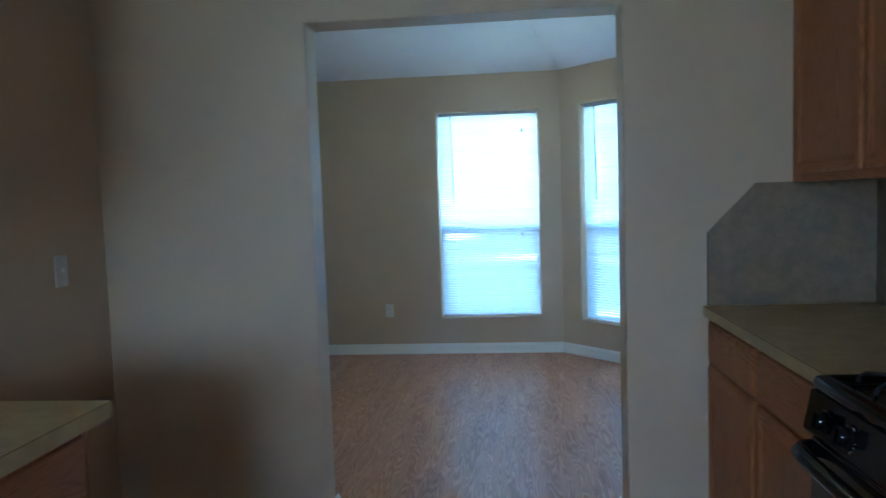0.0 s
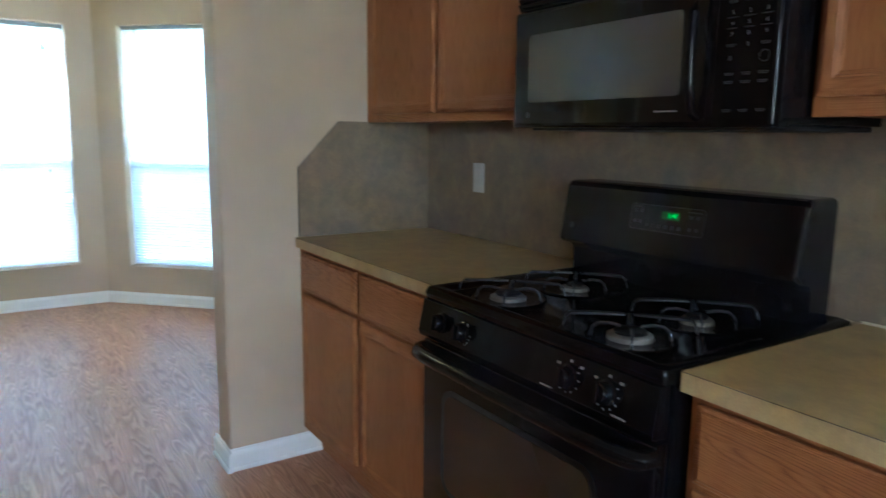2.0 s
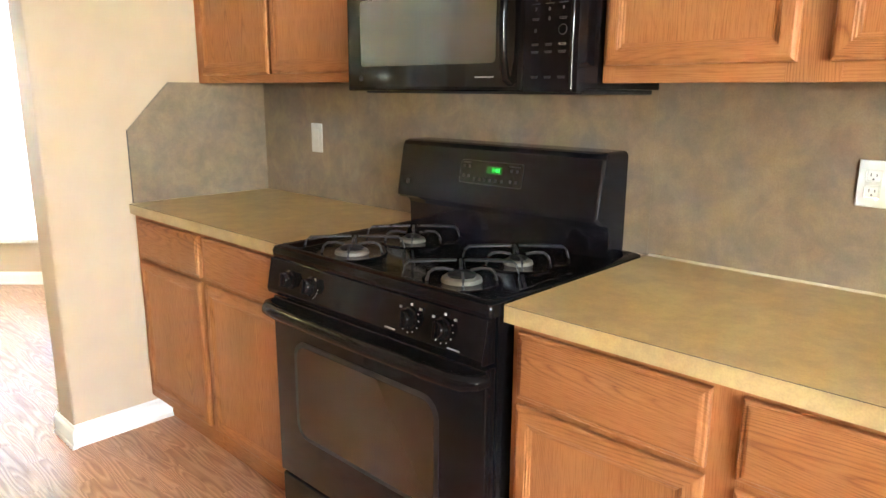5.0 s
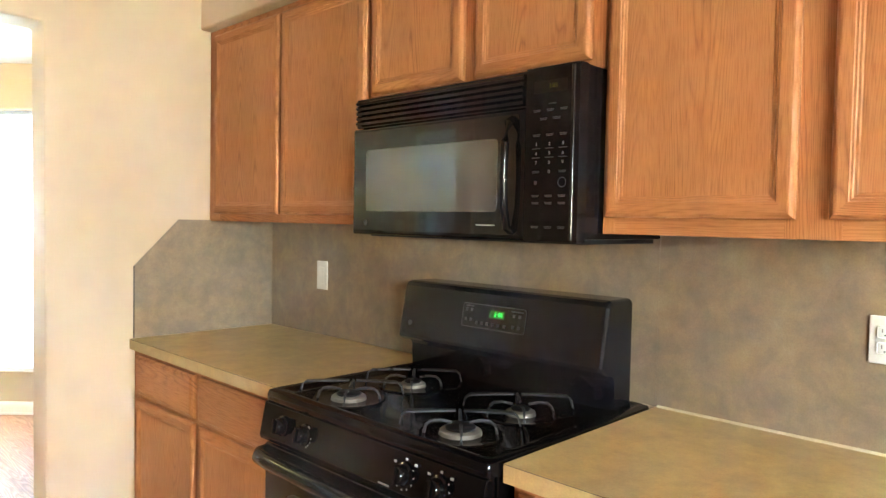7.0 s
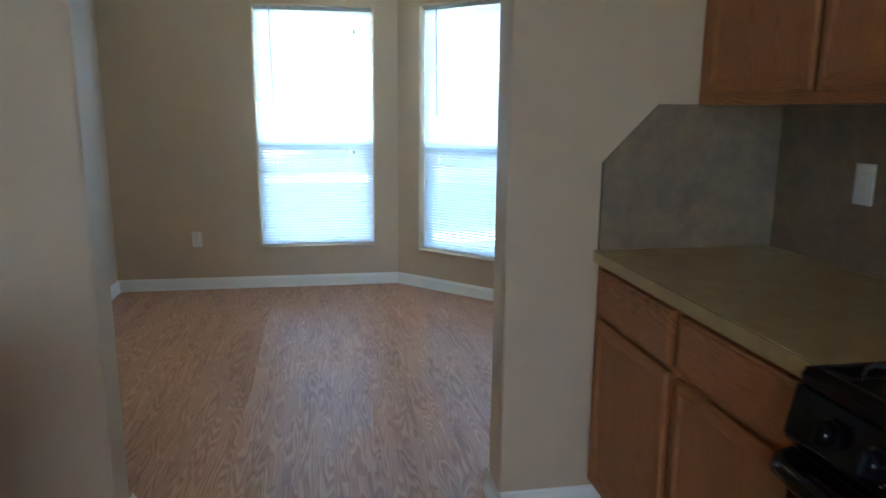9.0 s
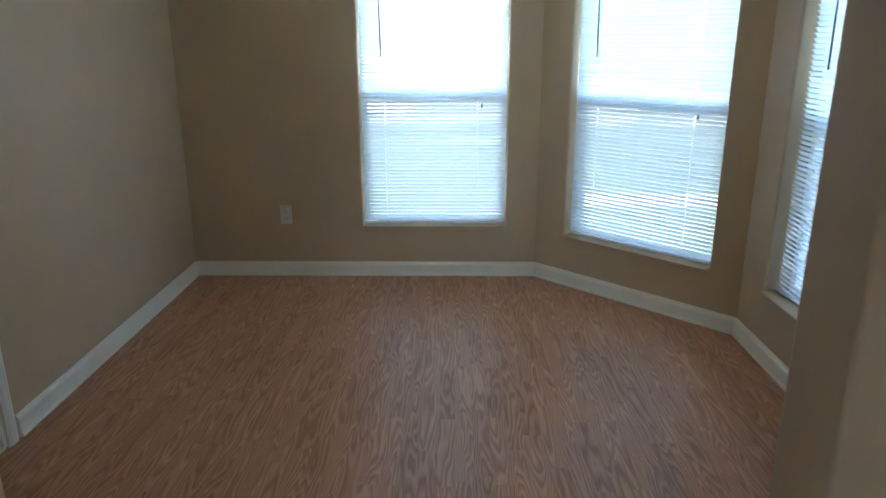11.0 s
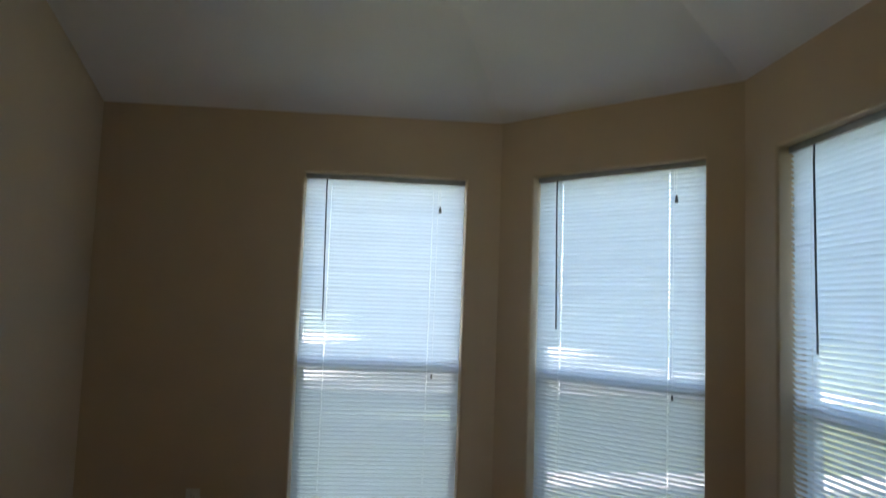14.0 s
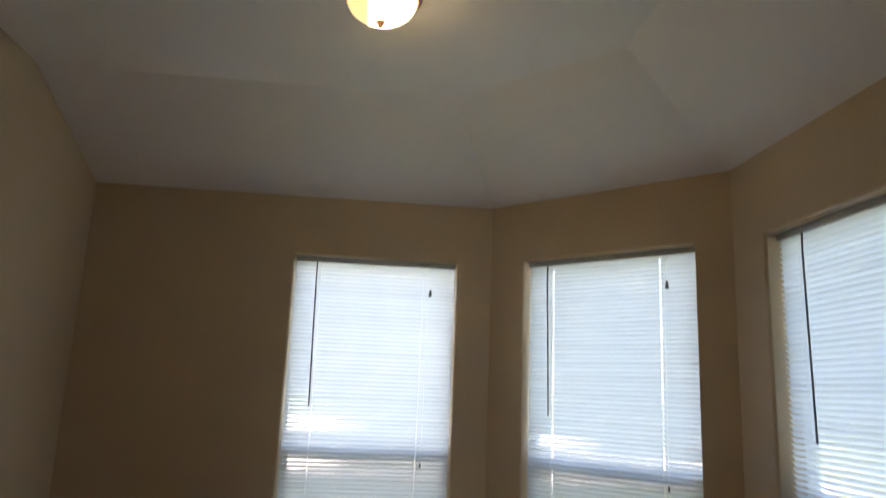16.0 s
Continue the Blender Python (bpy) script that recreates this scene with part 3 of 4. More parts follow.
# ---- windows and blinds ----
def window_unit(name, m, w, z0, z1, depth, label):
    """A single-hung white vinyl window set in a plastered recess; local x along the wall, y outward."""
    wdw = tagged(new(name), label, "window", "", "structure")
    wdw.matrix_world = m
    h = z1 - z0
    y0 = depth
    fr = bmesh.new()
    for b in ((0, w, y0, y0 + 0.05, z0, z0 + 0.022), (0, w, y0, y0 + 0.05, z1 - 0.022, z1), (0, 0.02, y0, y0 + 0.05, z0 + 0.022, z1 - 0.022), (w - 0.02, w, y0, y0 + 0.05, z0 + 0.022, z1 - 0.022)):
        box(fr, *b, 0.003, 1)
    part("window_frame", fr, m_vinyl, wdw)
    zm = z0 + h * 0.435
    part("meeting_rail", boxed(0.02, w - 0.02, y0 - 0.004, y0 + 0.04, zm - 0.028, zm + 0.028, 0.004), m_vinyl, wdw)
    sash = bmesh.new()
    for b in ((0.02, 0.036, y0 + 0.002, y0 + 0.032, z0 + 0.022, zm - 0.028), (w - 0.036, w - 0.02, y0 + 0.002, y0 + 0.032, z0 + 0.022, zm - 0.028), (0.036, w - 0.036, y0 + 0.002, y0 + 0.032, z0 + 0.022, z0 + 0.04)):
        box(sash, *b, 0.003, 1)
    part("sash", sash, m_vinyl, wdw)
    for za, zb, yy in ((z0 + 0.04, zm - 0.028, y0 + 0.016), (zm + 0.028, z1 - 0.022, y0 + 0.034)):
        pane = part("pane", boxed(0.022, w - 0.022, yy, yy + 0.004, za, zb), m_glass, wdw)
        pane.visible_shadow = False
    # insect screen over the lower sash, as a thin grey frame and mesh
    part("screen_frame", tube([(0.026, y0 + 0.047, z0 + 0.03), (w - 0.026, y0 + 0.047, z0 + 0.03), (w - 0.026, y0 + 0.047, zm), (0.026, y0 + 0.047, zm), (0.026, y0 + 0.047, z0 + 0.03)], 0.005, 4), m_vinyl, wdw)
    scr = bmesh.new()
    scr.faces.new([scr.verts.new(v) for v in ((0.026, y0 + 0.047, z0 + 0.03), (w - 0.026, y0 + 0.047, z0 + 0.03), (w - 0.026, y0 + 0.047, zm), (0.026, y0 + 0.047, zm))])
    part("insect_screen", scr, m_screen, wdw, "fine grey insect screen")
    part("window_sill", boxed(-0.0, w, -0.018, y0, z0 - 0.001, z0 + 0.012, 0.006), m_wall, wdw, "painted sill board")
    return wdw


def screen_material():
    m, nt, b = mat("insect_screen")
    tr = nt.nodes.new("ShaderNodeBsdfTransparent")
    mx = nt.nodes.new("ShaderNodeMixShader")
    b.inputs["Base Color"].default_value = (0.1, 0.1, 0.1, 1)
    b.inputs["Roughness"].default_value = 0.8
    mx.inputs[0].default_value = 0.52
    nt.links.new(tr.outputs[0], mx.inputs[1])
    nt.links.new(b.outputs[0], mx.inputs[2])
    nt.links.new(mx.outputs[0], nt.nodes["Material Output"].inputs["Surface"])
    return m


m_screen = screen_material()


def slat_mesh(w, twist_a=0, twist_b=0, name="slat"):
    """One curved vinyl slat, 25 mm wide, crowned, with its two cord holes; bent open toward one end or the other."""
    bm = bmesh.new()
    n = 7
    xs = [0.0, w * 0.16 - 0.002, w * 0.16 + 0.002, w * 0.32, w * 0.48, w * 0.64, w * 0.80 - 0.002, w * 0.80 + 0.002, w]
    rows = []
    for i in range(n):
        s = i / (n - 1) - 0.5
        row = []
        for xx in xs:
            a_ = radians(twist_a * max(0.0, 1 - xx / (0.48 * w)) + twist_b * max(0.0, (xx / w - 0.48) / 0.52))
            y, z = s * 0.0254, 0.0026 * (1 - (2 * s) ** 2)
            row.append(bm.verts.new((xx, y * math.cos(a_) - z * math.sin(a_), y * math.sin(a_) + z * math.cos(a_))))
        rows.append(row)
    for r in range(n - 1):
        for c in range(len(xs) - 1):
            if c in (1, 6) and r in (2, 3):
                continue
            bm.faces.new((rows[r][c], rows[r][c + 1], rows[r + 1][c + 1], rows[r + 1][c]))
    return mesh_of(name, bm, m_slat, True)


def mini_blind(m, w, z0, z1, label, wand_at, tilt=60, bent=(), lean=0):
    """A closed mini-blind: head rail, slats, bottom rail, ladder cords, tilt wand and lift cord with tassels."""
    bl = thing("mini_blind", label, "window blind", "blinds in the bay windows")
    bl.matrix_world = m
    part("head_rail", extrude_profile([(-0.013, z1 - 0.026), (0.013, z1 - 0.026), (0.013, z1), (0.010, z1 - 0.002), (-0.010, z1 - 0.002), (-0.013, z1)], "x", 0, w), m_headrail, bl, "grey-white steel head rail")
    part("bottom_rail", boxed(0, w, -0.012, 0.012, z0, z0 + 0.011, 0.004), m_vinyl, bl)
    me, me_a, me_b = slat_mesh(w - 0.004, lean), slat_mesh(w - 0.004, 14), slat_mesh(w - 0.004, 0, 14)
    pitch = 0.0213
    k = int((z1 - 0.032 - z0 - 0.018) / pitch)
    jit = random.Random(int(w * 1000) + int(z1 * 100))
    for i in range(k + 1):
        zz = z0 + 0.02 + i * pitch
        kind = [e for a_, b_, e in bent if a_ <= zz <= b_]
        s = new("slat", (me_a if kind[0] < 0 else me_b) if kind else me)
        s.parent = bl
        s.location = (0.002, 0, z0 + 0.02 + i * pitch)
        s.rotation_euler = (radians(-tilt + jit.uniform(-2.2, 2.2)), 0, 0)
    for fx in (0.16, 0.80):
        for yy in (-0.0135, 0.0135):
            part("ladder_cord", tube([(w * fx, yy, z0 + 0.01), (w * fx, yy, z1 - 0.026)], 0.0009, 4), m_cord, bl)
    wx = wand_at * w
    part("tilt_wand", tube([(wx, -0.022, z1 - 0.03), (wx, -0.024, z1 - 0.10), (wx + 0.012, -0.024, z1 - 0.78)], 0.0042, 6), m_wand, bl, "clear grey plastic tilt wand")
    cx = 0.845 * w
    part("lift_cord", tube([(cx, -0.02, z1 - 0.026), (cx, -0.021, z1 - 0.15)], 0.0012, 4), m_cord, bl)
    part("tassel", lathe([(0.002, 0.0), (0.005, -0.004), (0.0085, -0.030), (0.0085, -0.036), (0.003, -0.037)], 10, center=(cx, -0.021, z1 - 0.148)), m_tassel, bl, "grey plastic cord tassel", True)
    part("lift_cord", tube([(cx - 0.012, -0.02, z1 - 0.026), (cx - 0.014, -0.021, z1 - 1.04)], 0.0009, 4), m_cord, bl)
    part("tassel", lathe([(0.002, 0.0), (0.004, -0.004), (0.006, -0.022), (0.002, -0.026)], 8, center=(cx - 0.014, -0.021, z1 - 1.04)), m_tassel, bl, "small grey cord tassel", True)
    return bl


m_headrail = plain("grey_white_steel", (0.42, 0.43, 0.44), 0.4)
m_cord = plain("white_cord", (0.75, 0.75, 0.73), 0.7)
m_wand = plain("smoky_clear_plastic", (0.10, 0.12, 0.14), 0.2)
m_tassel = plain("dark_grey_tassel", (0.06, 0.065, 0.07), 0.4)

RECESS = 0.10


def place_window(name, origin, direction, w, zz0, zz1, label, blind_label, wand_at, tilt=60, bent=(), lean=0):
    d = Vector((*direction, 0)).normalized()
    n = Vector((-d.y, d.x, 0))
    m = Matrix(((d.x, n.x, 0, origin[0]), (d.y, n.y, 0, origin[1]), (0, 0, 1, 0), (0, 0, 0, 1)))
    window_unit(name, m, w, zz0, zz1, RECESS + 0.012, label)
    b = m @ Matrix.Translation((0.005, RECESS - 0.040, 0))
    mini_blind(b, w - 0.010, zz0 + 0.018, zz1 - 0.002, blind_label, wand_at, tilt, bent, lean)


bo = Vector((*BAY_A, 0)) + bay_d * W2[0]
place_window("window_1", (W1[0], YF), (1, 0), W1[1] - W1[0], WZ0, WZ1, "tall single-hung white window in the far wall", "closed white mini-blind on the far wall window", 0.132, 61, ((1.0, 1.06, -1), (1.19, 1.36, -1), (0.80, 0.855, 1)))
place_window("window_2", (bo.x, bo.y), (bay_d.x, bay_d.y), W2[1] - W2[0], W2Z0, W2Z1, "tall single-hung white window in the slanted bay wall", "closed white mini-blind on the slanted bay window", 0.135, 60, ((1.17, 1.21, -1), (1.64, 1.68, -1), (1.50, 1.53, -1)))
place_window("window_3", (XD, W3[1]), (0, -1), W3[1] - W3[0], W3Z0, W3Z1, "tall single-hung white window in the side wall", "closed white mini-blind on the side wall window", 0.20, 57, (), 8)

# large back window of the breakfast area
bw = tagged(new("window_4"), "wide white-framed window of the breakfast area", "window", "", "structure")
fr = bmesh.new()
for b in ((-3.4, -1.6, 0.90, 0.96), (-3.4, -1.6, 2.09, 2.15), (-3.4, -3.34, 0.96, 2.09), (-1.66, -1.6, 0.96, 2.09), (-2.54, -2.46, 0.96, 2.09)):
    box(fr, b[0], b[1], YB - 0.1, YB - 0.05, b[2], b[3], 0.004, 1)
part("window_frame", fr, m_vinyl, bw)
for xa, xb in ((-3.34, -2.54), (-2.46, -1.66)):
    part("pane", boxed(xa, xb, YB - 0.08, YB - 0.076, 0.96, 2.09), m_glass, bw).visible_shadow = False


# ---- door of the dining room ----
def panel_door():
    dr = tagged(new("door_1"), "closed white six-panel door in a white casing", "door", "", "structure")
    x0 = XL - 0.05
    y0, y1, z1 = DOOR[0] + 0.018, DOOR[1] - 0.018, 2.022
    rails = bmesh.new()
    w = y1 - y0
    box(rails, x0 - 0.03, x0 + 0.004, y0, y1, 0.012, z1)
    part("slab", rails, m_trim, dr)
    cols = ((y0, y0 + 0.11), (y0 + w / 2 - 0.05, y0 + w / 2 + 0.05), (y1 - 0.11, y1))
    lv = (0.012, 0.24, 0.80, 0.92, 1.55, 1.66, 1.90, z1)
    st = bmesh.new()
    for a_, b_ in cols:
        box(st, x0 + 0.0045, x0 + 0.012, a_, b_, 0.012, z1, 0.003, 1)
    for a_, b_ in ((lv[0], lv[1]), (lv[2], lv[3]), (lv[4], lv[5]), (lv[6], lv[7])):
        for c, d in ((cols[0][1], cols[1][0]), (cols[1][1], cols[2][0])):
            box(st, x0 + 0.0045, x0 + 0.0115, c, d, a_, b_, 0.003, 1)
    part("stiles_and_rails", st, m_trim, dr)
    for a_, b_ in ((lv[1], lv[2]), (lv[3], lv[4]), (lv[5], lv[6])):
        for c, d in ((cols[0][1], cols[1][0]), (cols[1][1], cols[2][0])):
            part("panel", boxed(x0 + 0.0045, x0 + 0.009, c + 0.03, d - 0.03, a_ + 0.03, b_ - 0.03, 0.004, 1), m_trim, dr)
    jb = bmesh.new()
    for b in ((DOOR[0], DOOR[0] + 0.016, 0, 2.04), (DOOR[1] - 0.016, DOOR[1], 0, 2.04), (DOOR[0] + 0.016, DOOR[1] - 0.016, 2.024, 2.04)):
        box(jb, XL - 0.139, XL - 0.001, b[0], b[1], b[2], b[3])
    part("jamb", jb, m_trim, dr)
    part("threshold", boxed(XL - 0.1, XL + 0.006, DOOR[0] + 0.016, DOOR[1] - 0.016, 0.0, 0.011, 0.004), m_trim, dr, "white painted threshold")
    cas = [(0.001, 0), (0.012, 0), (0.017, 0.012), (0.017, 0.04), (0.012, 0.052), (0.008, 0.058), (0.001, 0.058)]
    for side in (0, 1):
        yy = DOOR[1] - 0.004 if side else DOOR[0] + 0.004
        sgn = 1 if side else -1
        bm = extrude_profile([(XL + a_, yy + sgn * b_) for a_, b_ in cas], "z", 0, 2.036)
        part("casing", bm, m_trim, dr)
    bm = extrude_profile([(XL + a_, 2.036 + b_) for a_, b_ in cas], "y", DOOR[0] - 0.054, DOOR[1] + 0.054)
    part("casing", bm, m_trim, dr)
    knob = lathe([(0.028, 0), (0.028, 0.004), (0.011, 0.008), (0.011, 0.035), (0.022, 0.042), (0.027, 0.055), (0.022, 0.066), (0.0, 0.069)], 20, center=(x0 + 0.012, y0 + 0.065, 0.96), axis="x")
    part("door_handle", knob, m_nickel, dr, "satin metal door knob", True)
    return dr


m_nickel = plain("satin_nickel", (0.55, 0.52, 0.47), 0.3, 1.0)
panel_door()


# ---- outlets and switches ----
def wall_plate(name, label, category, origin, normal, kind, size=1.0):
    """A white cover plate with its insert; local y points into the wall."""
    t = thing(name, label, category)
    n = Vector(normal)
    u = Vector((0, 0, 1)).cross(n)
    t.matrix_world = Matrix(((u.x, n.x, 0, origin[0]), (u.y, n.y, 0, origin[1]), (u.z, n.z, 1, origin[2]), (0, 0, 0, 1))) @ Matrix.Scale(size, 4)
    w, h = 0.070, 0.115
    part("cover_plate", boxed(-w / 2, w / 2, 0.0005, 0.006, -h / 2, h / 2, 0.003), m_white, t)
    if kind == "switch":
        part("toggle", boxed(-0.005, 0.005, 0.0062, 0.016, -0.004, 0.010, 0.002), m_white, t)
        for s in (-0.03, 0.03):
            part("screw", lathe([(0.0032, 0.0061), (0.0032, 0.0068), (0.0, 0.007)], 10, center=(0, 0, s), axis="y"), m_nickel, t)
    elif kind == "rocker":
        part("rocker", boxed(-0.0165, 0.0165, 0.0062, 0.0085, -0.033, 0.033, 0.002), m_white, t)
    else:
        if kind == "lit":
            part("insert", boxed(-0.0180, 0.0180, 0.0061, 0.0066, -0.0345, 0.0345, 0.0002, 1), m_insert, t, "rectangular cream outlet insert")
        for s in (-0.0195, 0.0195):
            face = part("receptacle", boxed(-0.0165, 0.0165, 0.0062, 0.0080, s - 0.0145, s + 0.0145, 0.004), m_white, t)
            for sx, hh in ((-0.0063, 0.0085), (0.0063, 0.0070)):
                part("slot", boxed(sx - 0.0012, sx + 0.0012, 0.0081, 0.0084, s - 0.001, s - 0.001 + hh), m_white_dark, face)
            part("ground_hole", lathe([(0.0024, 0.0081), (0.0024, 0.0084)], 8, center=(0, 0, s - 0.0075), axis="y"), m_white_dark, face)
        if kind == "lit":
            part("indicator_light", boxed(0.010, 0.013, 0.0062, 0.0088, -0.036, -0.033), m_pilot, t, "small glowing amber pilot light")
    return t


m_insert = plain("cream_plastic", (0.56, 0.54, 0.48), 0.4)
m_pilot = glow("amber_pilot", (0.9, 0.85, 0.3), 0.5)
wall_plate("wall_outlet", "white duplex outlet low on the tan dining wall", "outlet", (-2.418, YF, 0.385), (0, -1, 0), "outlet")
wall_plate("wall_outlet", "white rocker plate on the laminate backsplash beside the corner", "outlet", (-0.0085, -0.388, 1.157), (-1, 0, 0), "rocker")
wall_plate("wall_outlet", "white duplex outlet with pilot light on the backsplash", "outlet", (-0.0085, -2.347, 1.155), (-1, 0, 0), "lit", 0.87)
wall_plate("light_switch", "white toggle switch on the tan kitchen wall", "light switch", (XL, -0.29, 1.13), (1, 0, 0), "switch")
wall_plate("light_switch", "white toggle switch beside the dining room door", "light switch", (XL, 1.60, 1.33), (1, 0, 0), "switch")
th = thing("thermostat", "white box thermostat on the tan dining wall", "thermostat")
part("housing", boxed(XL + 0.0005, XL + 0.03, 1.585, 1.715, 1.52, 1.62, 0.006), m_white, th)
part("display", boxed(XL + 0.0305, XL + 0.032, 1.62, 1.68, 1.568, 1.60), m_white_dark, th, "grey display")


# ---- ceiling lamp ----
def ceiling_lamp(cx, cy, z):
    t = thing("ceiling_lamp", "lit frosted glass bowl lamp with a bronze rim", "ceiling lamp", at=(cx, cy, z))
    rim = lathe([(0.0, -0.0005), (0.118, -0.0005), (0.128, -0.007), (0.133, -0.016), (0.133, -0.026), (0.128, -0.031), (0.127, -0.038), (0.120, -0.044), (0.114, -0.042), (0.0, -0.038)], 48)
    part("rim", rim, m_bronze, t, "brushed bronze rim", True)
    bowl = [(0.115 * math.cos(a_), -0.043 - 0.076 * math.sin(a_)) for a_ in [i * math.pi / 2 / 14 for i in range(15)]]
    bowl[-1] = (0.004, bowl[-1][1])
    part("glass_bowl", lathe(bowl, 48), m_bowl, t, "glowing frosted glass bowl", True)
    fin = [(0.004, -0.116), (0.015, -0.118), (0.015, -0.123), (0.007, -0.127), (0.009, -0.133), (0.006, -0.138), (0.001, -0.140)]
    part("finial", lathe(fin, 16), m_bronze, t, "bronze finial", True)
    return t


ceiling_lamp(LAMP[0], LAMP[1], H_TOP)

# ---- kitchen cabinets ----
def frame_piece(bm, axis, length, sgn, rings):
    """Half of a mitred frame: a moulding of (inset, height) points along one edge, both ends cut at 45 degrees."""
    rows = []
    for ins, hgt in rings:
        rows.append([bm.verts.new((-hgt, *((s, sgn * ins) if axis == "y" else (sgn * ins, s)))) for s in (ins, length - ins)])
    for a_, b_ in zip(rows, rows[1:]):
        bm.faces.new((a_[0], a_[1], b_[1], b_[0]))
    return bm


DOOR_RINGS = [(0, 0), (0, 0.010), (0.003, 0.0145), (0.008, 0.0180), (0.013, 0.019), (0.031, 0.019), (0.033, 0.0170), (0.0365, 0.0168), (0.039, 0.0146), (0.043, 0.0142), (0.0455, 0.0128)]


def cabinet_door(parent, y0, y1, z0, z1, x):
    """A framed oak door with a recessed panel; y0 > y1, the face looks to -x."""
    w, h = y0 - y1, z1 - z0
    pan = bmesh.new()
    i = DOOR_RINGS[-1][0] - 0.004
    box(pan, -DOOR_RINGS[-1][1], -0.001, i - w, -i, i, h - i)
    d = part("door", pan, m_oak_z, parent)
    d.location = (x, y0, z0)
    for k, (ax, ln, org, sg) in enumerate((("z", h, (0, 0, 0), -1), ("z", h, (0, -w, 0), 1), ("y", w, (0, -w, 0), 1), ("y", w, (0, -w, h), -1))):
        bm = bmesh.new()
        if ax == "z":
            frame_piece(bm, "z", ln, sg, DOOR_RINGS)
        else:
            frame_piece(bm, "y", ln, sg, DOOR_RINGS)
        pc = part("stile" if ax == "z" else "rail", bm, m_oak_z if ax == "z" else m_oak_y, d)
        pc.location = org
    return d


def drawer_front(parent, y0, y1, z0, z1, x):
    """A slab drawer front with a stepped, rounded border."""
    rings = [(0, 0), (0, 0.011), (0.003, 0.014), (0.008, 0.0145), (0.011, 0.0175), (0.016, 0.019)]
    bm = bmesh.new()
    prev = None
    for ins, hgt in rings:
        ring = [bm.verts.new((-hgt, y, z)) for y, z in ((-ins, ins), (y1 - y0 + ins, ins), (y1 - y0 + ins, z1 - z0 - ins), (-ins, z1 - z0 - ins))]
        if prev:
            for k in range(4):
                bm.faces.new((prev[k], prev[(k + 1) % 4], ring[(k + 1) % 4], ring[k]))
        prev = ring
    bm.faces.new(prev)
    d = part("drawer_front", bm, m_oak_y, parent)
    d.location = (x, y0, z0)
    return d


def base_cabinet(name, label, y0, width, doors, group, m=None, fx=-0.603):
    """Floor cabinet with a toe kick, face frame, drawer fronts and doors; local y runs from 0 to -width."""
    c = thing(name, label, "cabinet", group)
    c.matrix_world = m or Matrix.Translation((0, y0, 0))
    body = bmesh.new()
    box(body, fx + 0.02, -0.004, -width + 0.001, -0.001, 0.115, 0.874)
    part("body", body, m_oak_z, c)
    part("toe_kick", boxed(-0.53, -0.51, -width + 0.001, -0.001, 0.001, 0.114), m_oak_y, c, "dark shaded oak toe board")
    part("top_rail", boxed(fx, fx + 0.0195, -width + 0.001, -0.001, 0.835, 0.874), m_oak_y, c)
    part("bottom_rail", boxed(fx, fx + 0.0195, -width + 0.001, -0.001, 0.115, 0.165), m_oak_y, c)
    part("middle_rail", boxed(fx, fx + 0.0195, -width + 0.001, -0.001, 0.672, 0.738), m_oak_y, c)
    for a_, b_ in ((-0.001, -doors[0][0] - 0.012), (-doors[-1][1] + 0.012, -width + 0.001)):
        part("stile", boxed(fx - 0.0008, fx + 0.019, b_, a_, 0.1155, 0.8735), m_oak_z, c)
    for i in range(len(doors) - 1):
        part("stile", boxed(fx - 0.0008, fx + 0.019, -doors[i + 1][0] - 0.02, -doors[i][1] + 0.02, 0.1155, 0.8735), m_oak_z, c)
    for a_, b_ in doors:
        drawer_front(c, -a_, -b_, 0.713, 0.860, fx - 0.0015)
        cabinet_door(c, -a_, -b_, 0.158, 0.697, fx - 0.0015)
    return c


def wall_cabinet(label, y0, width, doors, z0, z1, group, door_z0, m=None, fx=-0.300):
    c = thing("wall_cabinet", label, "cabinet", group)
    c.matrix_world = m or Matrix.Translation((0, y0, 0))
    part("body", boxed(fx + 0.02, -0.003, -width + 0.001, -0.001, z0 + 0.004, z1), m_oak_z, c)
    part("bottom_rail", boxed(fx, fx + 0.0195, -width + 0.001, -0.001, z0, door_z0 + 0.02, 0.001, 1), m_oak_y, c)
    part("top_rail", boxed(fx, fx + 0.0195, -width + 0.001, -0.001, z1 - 0.045, z1), m_oak_y, c)
    cuts = [0.001] + [v for d in doors for v in d] + [width - 0.001]
    for i in range(0, len(cuts), 2):
        a_, b_ = cuts[i] - (0.02 if i else 0), cuts[i + 1] + (0.02 if i + 2 < len(cuts) else 0)
        part("stile", boxed(fx - 0.0008, fx + 0.019, -b_, -a_, z0 + 0.0005, z1 - 0.0005), m_oak_z, c)
    for a_, b_ in doors:
        cabinet_door(c, -a_, -b_, door_z0, z1 - 0.025, fx - 0.0015)
    return c


Y_ST0, Y_ST1 = -1.040, -1.836       # range
GB, GW = "oak base cabinets", "oak wall cabinets"
base_cabinet("base_cabinet", "honey oak base cabinet between corner and range", -0.002, 1.040, [(0.045, 0.513), (0.551, 1.004)], GB)
base_cabinet("base_cabinet", "honey oak base cabinet directly beside the black range", -1.853, 0.905, [(0.020, 0.424), (0.477, 0.882)], GB)
base_cabinet("base_cabinet", "honey oak base cabinet ending the long worktop", -2.759, 0.75, [(0.03, 0.36), (0.39, 0.72)], GB)
wall_cabinet("honey oak two-door wall cabinet in the corner", -0.002, 1.030, [(0.060, 0.528), (0.547, 1.018)], 1.368, 2.134, GW, 1.397)
